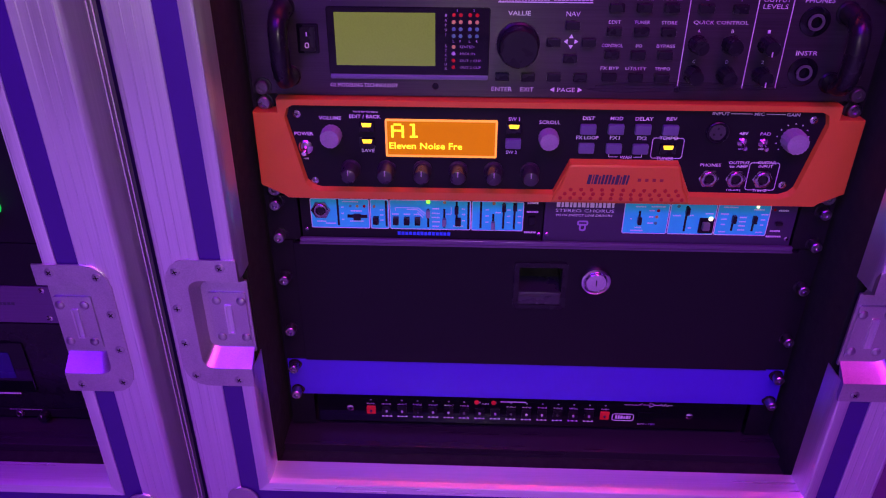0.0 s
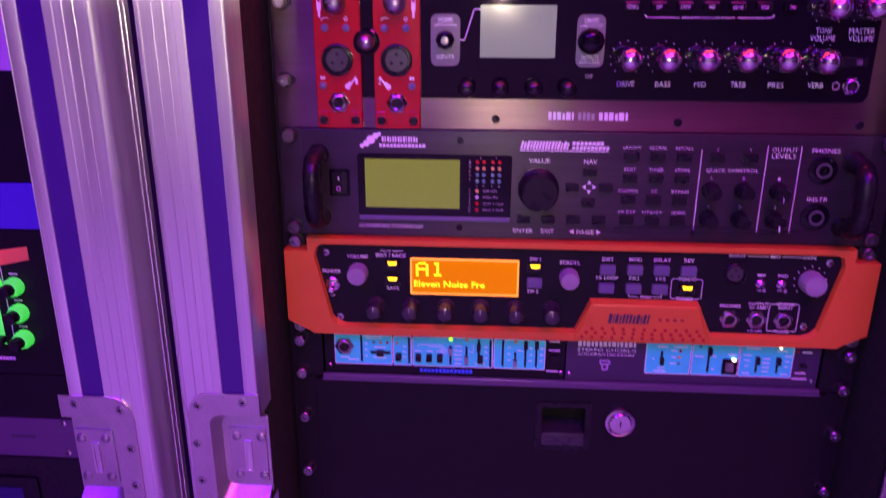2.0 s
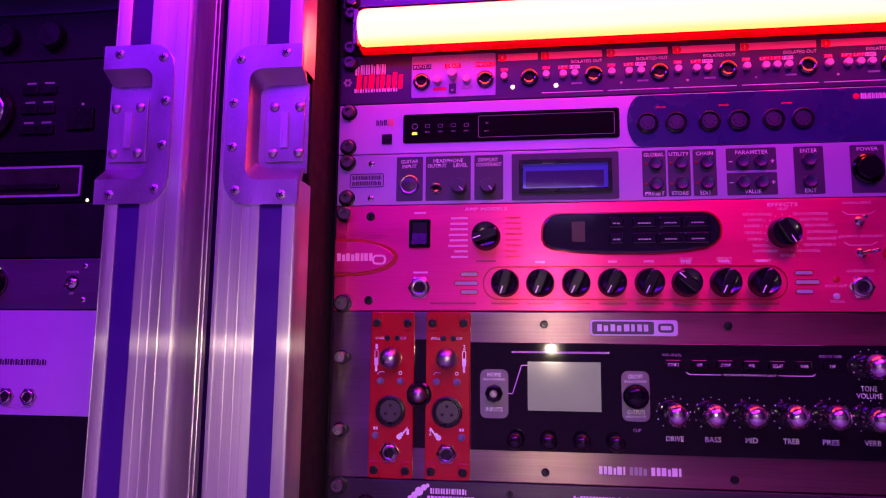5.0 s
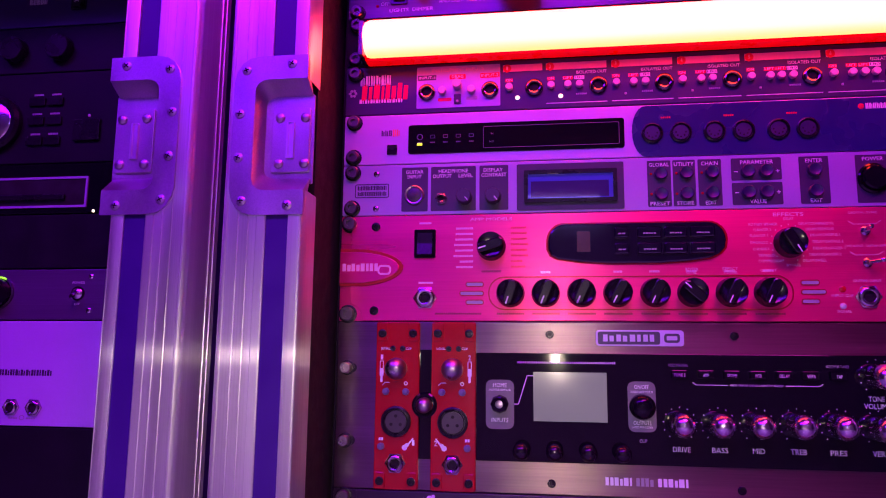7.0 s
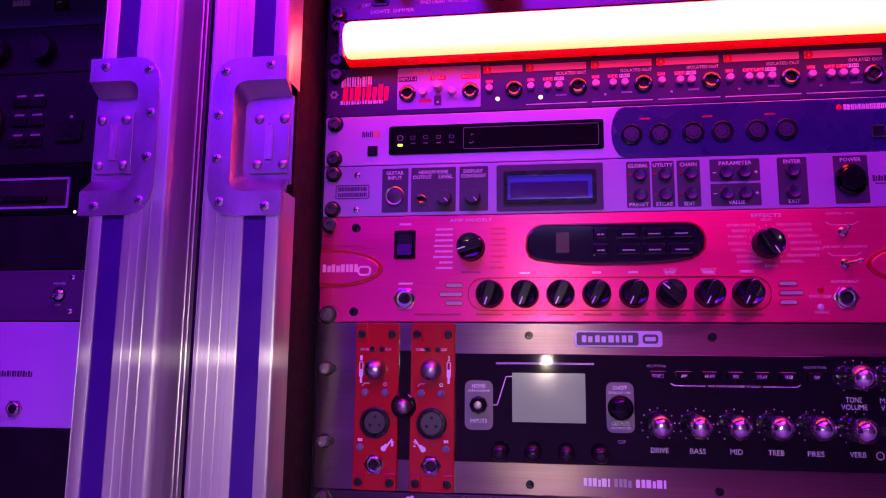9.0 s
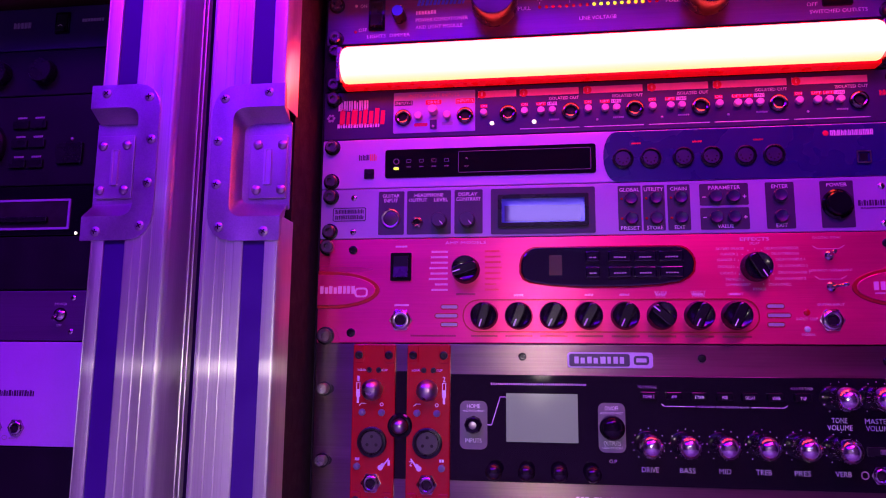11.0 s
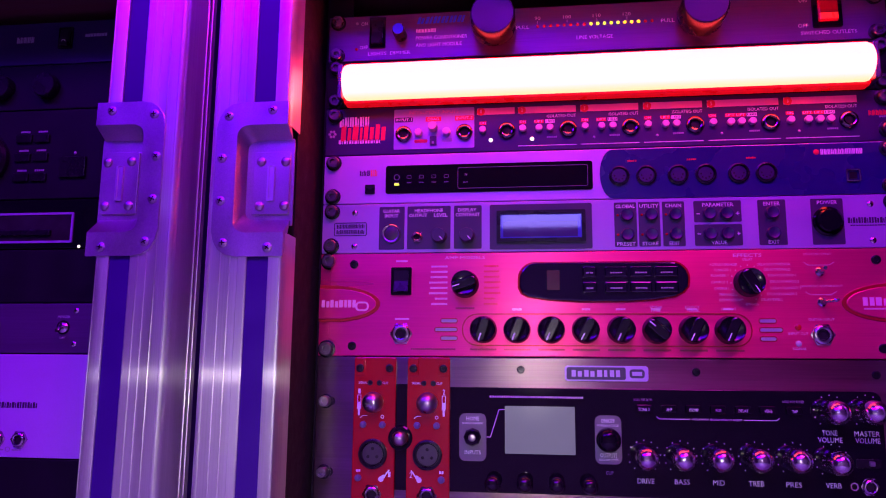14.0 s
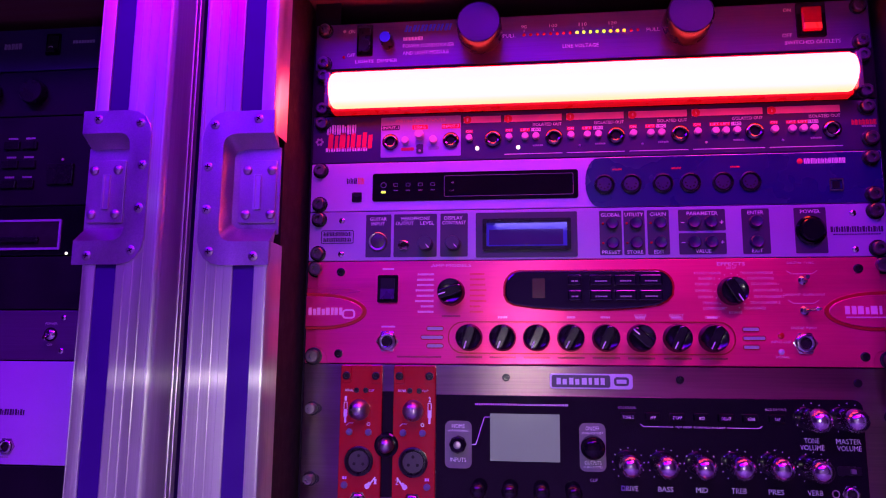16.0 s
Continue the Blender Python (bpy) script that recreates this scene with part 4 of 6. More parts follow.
def amp_modeler_red():
    t = thing("amp_modeler", 0, 0, u(8), "red anodised rack guitar amp modeler with black knobs", "amp modeler", "gear in the racks")
    zl, zh = u(8), u(6)
    part("chassis", box(-217, 217, zl + 1.2, zh - 1.2, -260, 0), BLACK, t)
    part("ear_plate", plate(-241.3, 241.3, zl + 0.35, zh - 0.35, 0, FACE, 1.0, 0.6), RED_PANEL, t)
    # raised face with stepped corners
    for_left = [(-221, zl + 0.6), (-222, zl + 7), (-226, zl + 12.5), (-231.5, zl + 14.5), (-232.2, 957.6)]
    left = for_left + [(-232.2, 986.5), (-232, zh - 14.5), (-231, zh - 0.6)]
    out = left + [(-x, z) for x, z in left[::-1]]
    part("faceplate", add_prism(bmesh.new(), out, FACE, FACE + 1.6, 0.5), RED_PANEL, t)
    o = FACE + 1.6
    for s in (-1, 1):
        ell = [(s * (241 - 0.0), 957)] + [(s * (231 - 44 * math.cos(radians(a)) * 1.0), 972.5 + 16 * math.sin(radians(a))) for a in range(-78, 79, 12)] + [(s * 241, 989)]
        inn = [(s * 241, 959.5)] + [(s * (231 - 40.5 * math.cos(radians(a))), 972.5 + 13.2 * math.sin(radians(a))) for a in range(-78, 79, 12)] + [(s * 241, 986)]
        e = part("emblem", add_prism(bmesh.new(), ell, FACE, o + 0.7, 0.4), RED_EDGE, t, "raised oval emblem")
        part("emblem_face", add_prism(bmesh.new(), inn, o + 0.7, o + 1.5, 0.5), RED_PANEL, e)
        if s < 0:
            badge(e, -239, -208, 972.6, 6.4, 4, PINK_INK, o + 1.5, gap=0.12, label="pale maker's mark")
            part("mark_ring", ring(-208.5, -197, 966.2, 974.4, 1.5, o + 1.5, o + 1.9, 3.4), PINK_INK, e)
        else:
            badge(e, 202, 231, 973.4, 6.6, 3, PINK_INK, o + 1.5, gap=0.12, label="pale product mark")
            badge(e, 203, 233, 967.6, 1.2, 16, PINK_INK, o + 1.5)
    for x in (-233.5, 234.5):
        for z in (1010, 934):
            rack_bolt(t, x, z, FACE, r=5.8)
    for x in (-211, 215.5):
        for z in (1007, 936.6):
            hole_screw(t, x, z, 3.7, o)
    rocker(t, -178, -160, 980, 1004, o)
    line(t, -174, 1009.4, -164, 1009.4, 1.4, PINK_INK, o)
    jack(t, -168.4, 947, 8.4, o=o)
    line(t, -174, 959.6, -162, 959.6, 1.4, PINK_INK, o)
    for x0, x1, z in ((-135, -120, 958), (-140, -120, 950.6), (-135, -120, 943.4), (123, 137, 958), (123, 141.5, 950.8), (123, 136.5, 943.6)):
        v = part("vent_slot", plate(x0, x1, z - 2.2, z + 2.2, o, o + 0.5, 2.1), RED_EDGE, t)
        # grey bar stands in for the light caught inside the slot
        part("vent_lit_core", plate(x0 + 0.8, x1 - 0.8, z - 1.3, z + 1.3, o + 0.5, o + 0.8, 1.2), GREY_INK, v)
    lettering(t, "AMP MODELS", -131.5, -97, 1012, 2.6, PINK_INK, o)
    bar_knob(t, -114, 989, 11.4, 13, -108, o)
    rnd = random.Random(5)
    for i in range(8):
        z = 1007.0 - i * 4.6
        w = 10 + rnd.random() * 6
        badge(t, -127 - w - 2.2 * abs(2 - i) * 0.1 - 2, -129, z - 2.5, 1.6, 9, PINK_INK, o, seed=i)
        badge(t, -98, -98 + w * 0.9, z - 2.5, 1.6, 8, RED_INK, o, seed=i)
    badge(t, -122, -106, 968.6, 1.6, 10, DARK_RED_INK, o)
    # display
    dsp = []
    for cx, cz, r, a0 in ((56, 992.6, 14, 0), (-54, 992.6, 14, 90)):
        dsp += [(cx + r * math.cos(radians(a0 + 90 * i / 6)), cz + r * math.sin(radians(a0 + 90 * i / 6))) for i in range(7)]
    dsp += [(-68, 986), (-65.5, 981), (-60, 978), (-42, 975.4), (-18, 974), (18, 974), (42, 975.4), (58, 978), (65, 981.5), (69, 986)]
    grow = [((x - 1) * 1.022 + 1, (z - 990) * 1.06 + 990) for x, z in dsp]
    d = part("display_rim", add_prism(bmesh.new(), grow, o, o + 0.9, 0.3), RED_GLOSS, t, "glossy red display rim")
    part("display_window", add_prism(bmesh.new(), dsp, o + 0.9, o + 2.6, 1.4), LENS, d, "black glossy display window")
    part("digit", box(-45, -34.5, 983.5, 1000, o + 2.6, o + 2.75), UNLIT_DIGIT, d)
    for x, w in ((-10, 11), (11.5, 18), (31.5, 17), (52, 18)):
        for z in (998.4, 985.6):
            part("button_well", ring(x - w / 2 - 1.3, x + w / 2 + 1.3, z - 5.6, z + 5.6, 0.8, o + 2.6, o + 3.5, 1.8), LENS, d)
            b = part("button", plate(x - w / 2, x + w / 2, z - 4.4, z + 4.4, o + 2.6, o + 5.4, 1.4, 1.0), LENS, d)
            badge(b, x - w * 0.28, x + w * 0.28, z - 1.0, 1.2, 5 if w > 12 else 2, GREY_INK, o + 5.4)
    # knob row in its oval frame
    part("knob_field", ring(-116.5, 118, 937, 964.2, 1.0, o, o + 0.6, 13), RED_EDGE, t)
    for i, x in enumerate((-98.5, -70.3, -42, -13.8, 14.8, 43, 71.8, 100)):
        bar_knob(t, x, 950.6, 11.0, 14.5, (198, 202, 205, 208, 205, 312, 206, 206)[i], o)
        if i in (1, 3, 4, 5, 6, 7):
            badge(t, x - (4 if i != 3 else 3), x + 4, 967.6, 1.7, 6, PINK_INK, o, seed=i)
        badge(t, x - 11, x + 11, 934.2, 1.6, 14, DARK_RED_INK, o, seed=i)
    for s, x0, x1, z in (("REVERB", 38.5, 48, 969.2), ("LEVEL", 39.5, 47, 966.4), ("EFFECT", 66.5, 78, 969.2), ("TWEAK", 67, 77.5, 966.4), ("OUTPUT", 94.5, 106.5, 967.6)):
        lettering(t, s, x0, x1, z, 2.2, PINK_INK, o)
    badge(t, -160, -122, 934.2, 1.5, 22, DARK_RED_INK, o, seed=3)
    # effect selector
    bar_knob(t, 117, 989, 11.4, 13, 150, o)
    lettering(t, "EFFECTS", 106, 128.5, 1011.6, 2.9, PINK_INK, o, bold=0.02)
    for s, x0, x1, z in (("DELAY", 113.5, 121, 1008.2), ("ROTARY SPEAKER", 87.5, 109, 1004), ("FLANGER 2", 91, 104, 999.6), ("FLANGER 1", 88, 101.5, 995), ("CHORUS 2", 88, 101, 989.6), ("CHORUS 1", 90, 101.5, 984.4),
                         ("TREMOLO", 93.5, 105.5, 979.4), ("COMPRESSOR", 93.5, 111, 975), ("DELAY/COMPRESSOR", 124.5, 150, 1004), ("DELAY/TREMOLO", 129.5, 150, 999.6), ("DELAY/CHORUS 1", 132.5, 154, 995),
                         ("DELAY/CHORUS 2", 134, 156, 989.8), ("DELAY/FLANGER 1", 134, 157, 984.6), ("DELAY/FLANGER 2", 131, 154, 979.8), ("DELAY/SWELL", 126, 143, 975.2), ("BYPASS", 114, 124, 971.6)):
        lettering(t, s, x0, x1, z, 2.1, PINK_INK, o)
    for i in range(16):
        a = radians(-90 + i * 22.5)
        if i:
            turned("dial_dot", ("ddot",), [(0.5, 0), (0, 0.3)], PINK_INK, t, 117 + 13.6 * math.cos(a), 989 + 14.5 * math.sin(a), o, 8)
    toggle(t, 172.4, 997.5, 3.8, (0.1, 0.25), o)
    toggle(t, 172.4, 973, 3.8, (0.9, 0.1), o)
    for z in (1012, 986):
        lettering(t, "DIGITAL SYNC" if z > 1000 else "LINE INPUT  GUITAR INPUT", 161 if z > 1000 else 157, 182 if z > 1000 else 189, z, 1.8, PINK_INK, o)
    for z in (1004, 980):
        line(t, 160.5, z + 1.5, 164, z - 1, 0.4, PINK_INK, o), line(t, 164, z - 1, 180, z - 1, 0.4, PINK_INK, o), line(t, 180, z - 1, 184, z + 1.5, 0.4, PINK_INK, o)
    lamp_dot(t, 153, 953, 2.6, LED_RED_OFF, o), lamp_dot(t, 152.6, 940, 2.4, LED_CLEAR, o)
    lettering(t, "INPUT CLIP", 145, 160.5, 948, 2.0, PINK_INK, o)
    lettering(t, "SIGNAL", 148, 158.5, 936, 2.0, PINK_INK, o)
    jack(t, 171, 947, 8.2, o=o)
    lettering(t, "GUITAR INPUT", 161, 181, 959.2, 2.0, PINK_INK, o)


power_conditioner()
rack_light()
injector()
midi_interface()
guitar_synth()
amp_modeler_red()


def preamp_modeler():
    zl, zh = u(11), u(8)
    t = rack_panel("guitar_preamp", zl, zh, BRUSHED, "brushed dark rack guitar preamp with two red input strips", "rack unit")
    for x in (-232.6, 232.6):
        for z in (890, 832):
            part("bolt_slot", plate(x - 5, x + 8, z - 3.6, z + 3.6, FACE, FACE + 0.2, 3.5), HOLE, t)
            rack_bolt(t, x, z, FACE, PEWTER, r=4.6, h=9)
    g = part("glass_front", plate(-126, 211, 819, 903, FACE, FACE + 1.4, 7, 0.4, skip=(1, 2)), GLOSS, t, "black glossy control window")
    o = FACE + 1.4
    part("channel", box(-172.5, -161.5, 819, 905, FACE, FACE + 0.5), GLOSS, t)
    for x, z in ((-67.5, 917.6), (73, 917.2), (209, 916), (-67.5, 803.2), (73, 802.6), (209, 802)):
        hole_screw(t, x, z, 3.2)
    # maker's plate
    b = part("maker_plate", plate(-31.5, 35.5, 909, 921.4, FACE, FACE + 1.0, 2.5, 0.3), WHITE_PANEL, t, "silver maker's plate")
    part("maker_field", plate(-30, 17.5, 910.2, 920.2, FACE + 1.0, FACE + 1.2, 1.8), DARK_GREY, b)
    badge(b, -27, 14, 915.2, 5.4, 4, WHITE_PANEL, FACE + 1.2, gap=0.2)
    part("mark_ring", ring(20.5, 32.5, 911.6, 918.8, 2.0, FACE + 1.0, FACE + 1.3, 2.5), DARK_GREY, b)
    for x0, x1, n in ((-27, -6.5, 3), (-4, 9.5, 2), (12, 35, 3)):
        badge(t, x0, x1, 806.3, 6.0, n, WHITE_INK if n == 3 else GREY_INK, gap=0.12, label="pale product mark")
    # two red strips
    for k, x0 in enumerate((-208.0, -162.2)):
        s = part("input_strip", plate(x0, x0 + 36, 794.9, 927.4, FACE, FACE + 3.2, 2.0, 0.8), RED_GLOSS, t, "glossy red input strip")
        q = FACE + 3.2
        for dx in (5.2, 30.6):
            for z in (918, 801.6):
                lo, hi = (x0 + 0.5, x0 + 9.6) if dx < 18 else (x0 + 26.4, x0 + 35.5)
                zz = (911.6, 926.8) if z > 850 else (795.6, 808.6)
                part("corner_tab", plate(lo, hi, zz[0], zz[1], q - 0.2, q + 0.9, 2.0, 0.5), RED_GLOSS, s)
                hole_screw(s, x0 + dx, z, 3.4, q + 0.9)
        for dx, m in ((14, LED_CLEAR), (22, LED_RED_OFF)):
            turned("indicator_hole", ("indh",), [(2.3, 0), (2.3, 0.5), (1.6, 0.7), (1.5, 0.2), (0, 0.2)], SOFT, s, x0 + dx, 905.8, q, 14)
        lettering(s, "SIGNAL", x0 + 4, x0 + 11.5, 905.8, 2.0, WHITE_INK, q), lettering(s, "CLIP", x0 + 24.6, x0 + 29.5, 905.8, 2.0, WHITE_INK, q)
        cxk = x0 + 17.2
        turned("gain_knob", ("gain",), [(8.6, 0), (8.8, 1), (8.4, 6), (7.6, 9), (5.5, 11.2), (2.8, 12.2), (0, 12.5)], PEWTER, s, cxk, 889.6, q, 28, "satin metal gain knob")
        px = x0 + (5 if k == 0 else 31)
        lettering(s, str(k + 1), px - 1, px + 1, 898.8, 4.0, WHITE_INK, q)
        part("plug_symbol", ring(px - 1.6, px + 1.6, 889.4, 895.8, 0.5, q, q + 0.3, 0.6), WHITE_INK, s)
        part("plug_body", plate(px - 1.6, px + 1.6, 883.6, 889.8, q, q + 0.3, 0.8), WHITE_INK, s)
        part("plug_tip", plate(px - 0.9, px + 0.9, 878.8, 884, q, q + 0.3, 0.5), WHITE_INK, s)
        for dx in (8.8, 25.2):
            turned("push_button", ("psb",), [(2.9, 0), (2.9, 0.8), (2.3, 1.0), (2.3, 2.6), (1.6, 3.0), (0, 3.0)], VIOLET_PLASTIC, s, x0 + dx, 871.3, q, 14)
        line(s, x0 + 6, 876.6, x0 + 8, 878.6, 0.5, WHITE_INK, q), line(s, x0 + 8, 878.6, x0 + 12, 878.6, 0.5, WHITE_INK, q)
        part("phase_mark", ring(x0 + 23.6, x0 + 26.6, 876.4, 879.4, 0.6, q, q + 0.3, 1.4), WHITE_INK, s)
        xlr(s, cxk + 0.6, 847.8, 12.2, q)
        turned("push_button", ("psb",), [(2.9, 0), (2.9, 0.8), (2.3, 1.0), (2.3, 2.6), (1.6, 3.0), (0, 3.0)], VIOLET_PLASTIC, s, x0 + (5.6 if k == 0 else 29.4), 828.2, q, 14)
        badge(s, x0 + (3.6 if k == 0 else 27.4), x0 + (7.6 if k == 0 else 31.4), 834, 2.2, 2, WHITE_INK, q)
        gx = x0 + (26 if k == 0 else 10)
        sg = 1 if k == 0 else -1
        bm = add_lathe(bmesh.new(), [(2.2, 0), (2.2, 0.3), (0, 0.3)], 14, gx - sg * 1.0, 827.6)
        add_lathe(bm, [(1.6, 0), (1.6, 0.3), (0, 0.3)], 14, gx + sg * 0.8, 829.6)
        add_prism(bm, [(gx + sg * 0.6, 829.4), (gx + sg * 1.6, 828.6), (gx + sg * 6.2, 834.8), (gx + sg * 5.4, 835.4)], 0.02, 0.28)
        part("guitar_symbol", bm, WHITE_INK, s, "", (0, q, 0))
        lettering(s, str(k + 1), x0 + (31 if k == 0 else 3.0), x0 + (33 if k == 0 else 5.4), 831.5, 4.2, WHITE_INK, q)
        jack(s, cxk + 0.4, 815.4, 7.2, o=q)
    turned("phantom_button", ("phan",), [(10.2, 0), (10.2, 1.0), (8.8, 1.8), (7.0, 1.6), (6.6, 0.6)], GLOSS, t, -167.2, 861, FACE + 3.4, 28, "black button collar")
    turned("phantom_dome", ("phand",), [(6.2, 0), (6.2, 5.5), (5.4, 8), (3.4, 9.8), (0, 10.4)], PEWTER, t, -167.2, 861, FACE + 3.4, 26, "domed metal phantom power button")
    lettering(t, "48V", -169.6, -165, 871.5, 2.4, GREY_INK)
    # home and output pads
    for x0, x1, s1, s2, s3, m in ((-118.3, -96, "HOME", "HOLD FOR COMMAND", "INPUTS", PEWTER), (-8.4, 12.6, "ON/OFF", "DOUBLE-CLICK TO EDIT", "OUTPUTS", BLACK_CHROME)):
        p = part("control_pad", plate(x0, x1, 843.6, 881.8, o, o + 0.5, 5), GREY_PLASTIC, g, "grey rounded control pad")
        c = (x0 + x1) / 2
        lettering(p, s1, c - 5.4, c + 5.4, 877.6, 3.3, WHITE_INK, o + 0.5), lettering(p, s2, c - 8.6, c + 8.6, 873.9, 1.7, WHITE_INK, o + 0.5)
        lettering(p, s3, c - 6.6, c + 6.6, 850.6, 3.3, WHITE_INK, o + 0.5)
        if s1 == "HOME":
            turned("selector_knob", ("sel8",), [(7.2, 0), (7.2, 6), (6.0, 8), (3.4, 9), (0, 9)], GLOSS, p, c, 863, o + 0.5, 8)
            turned("knob_tip", ("selt",), [(3.2, 0), (2.6, 1.2), (0, 1.6)], PEWTER, p, c, 863, o + 9.5, 12)
        else:
            turned("selector_knob", ("selr",), [(9.8, 0), (9.6, 6), (8.2, 9), (5, 11), (0, 11.8)], GLOSS, p, c, 862.6, o + 0.5, 28)
            lettering(p, "HOLD FOR SYSTEM", c - 7.4, c + 7.4, 847.2, 1.7, WHITE_INK, o + 0.5)
    line(g, -100.5, 863, -92.6, 863, 0.6, o=o), line(g, -92.6, 863, -85.6, 885.2, 0.6, o=o), line(g, -85.6, 885.2, -81, 885.2, 0.6, o=o)
    part("display", box(-80.8, -24, 850.2, 888.2, o, o + 0.5), LCD_GREY, g, "pale grey lit display")
    badge(g, -93.5, -17, 895.6, 1.6, 52, WHITE_INK, o, gap=0.5, seed=5)
    lettering(g, "CLIP", -0.4, 5.4, 837, 2.6, GREY_INK, o)
    for x in (-90.2, -64.8, -39.4, -14):
        turned("soft_knob", ("softk",), [(5.2, 0), (5.4, 8), (6.4, 9), (6.6, 12), (5.2, 15), (2.8, 16.6), (0, 17)], KNOB_BLACK, g, x, 828, o, 24)
    for x, s in ((30.5, "TONE 2"), (50, "AMP"), (69, "STOMP"), (88, "MOD"), (106.8, "DELAY"), (125.6, "VERB"), (145.4, "TAP")):
        button(g, x, 887.8, 11.5, 6.2, 3.0, GLOSS, o)
        w = 0.72 * len(s)
        lettering(g, s, x - w, x + w, 887.2, 2.4, WHITE_INK, o + 3.0)
    lettering(g, "HOLD FOR DUAL", 23, 37.5, 894.6, 2.1, GREY_INK, o), lettering(g, "HOLD FOR TUNER", 137.5, 153.5, 894.6, 2.1, GREY_INK, o)
    lettering(g, "PRESS ON/OFF  DOUBLE PRESS TO ADJUST", 68, 106, 879.6, 1.9, WHITE_INK, o)
    line(g, 40.5, 881.6, 43, 879.8, 0.5, o=o), line(g, 43, 879.8, 66, 879.8, 0.5, o=o), line(g, 108, 879.8, 132, 879.8, 0.5, o=o), line(g, 132, 879.8, 134.5, 881.6, 0.5, o=o)
    prof = [(9.2, 0), (9.4, 2), (8.6, 4), (8.6, 14), (9.2, 15), (9.0, 18), (7.6, 21.4), (5.0, 23.6), (2.4, 24.6), (0, 24.8)]
    for i, (x, z) in enumerate(((30, 850.4), (58, 850.4), (86, 850.5), (114.6, 850.8), (143, 851), (171.6, 850), (172.6, 887.6), (199.2, 888))):
        turned("tone_knob", ("tonek",), prof, BLACK_CHROME, g, x, z, o, 32, "domed black chrome knob")
        for a in range(-140, 141, 28):
            turned("dial_dot", ("dd2",), [(0.45, 0), (0, 0.3)], WHITE_INK, g, x + 12.4 * math.sin(radians(a)), z + 12.4 * math.cos(radians(a)), o, 6)
    for s, x0, x1, z in (("DRIVE", 24, 37, 831.4), ("BASS", 52.6, 64.2, 831.5), ("MID", 81.8, 90.6, 831.6), ("TREB", 108.6, 120, 831.7), ("PRES", 136.4, 148, 831.6), ("VERB", 165.4, 176.8, 831.8),
                         ("TONE", 165.4, 176.6, 871.2), ("VOLUME", 162, 180, 865.9), ("MASTER", 189, 207.5, 871), ("VOLUME", 189.4, 207.4, 865.8)):
        lettering(g, s, x0, x1, z, 3.9, WHITE_INK, o)
    part("slide_switch", plate(188.6, 206.6, 845.2, 852.2, o, o + 1.2, 1.5, 0.3), SOFT, g)
    part("switch_tip", plate(197.6, 201.4, 847, 850.6, o + 1.2, o + 3.4, 0.8, 0.3), GREY_PLASTIC, g)
    jack(g, 197.4, 831.6, 6.2, o=o)
    part("headphone_symbol", ring(183.4, 189, 828.4, 834.4, 0.8, o, o + 0.3, 2.6), GREY_INK, g)


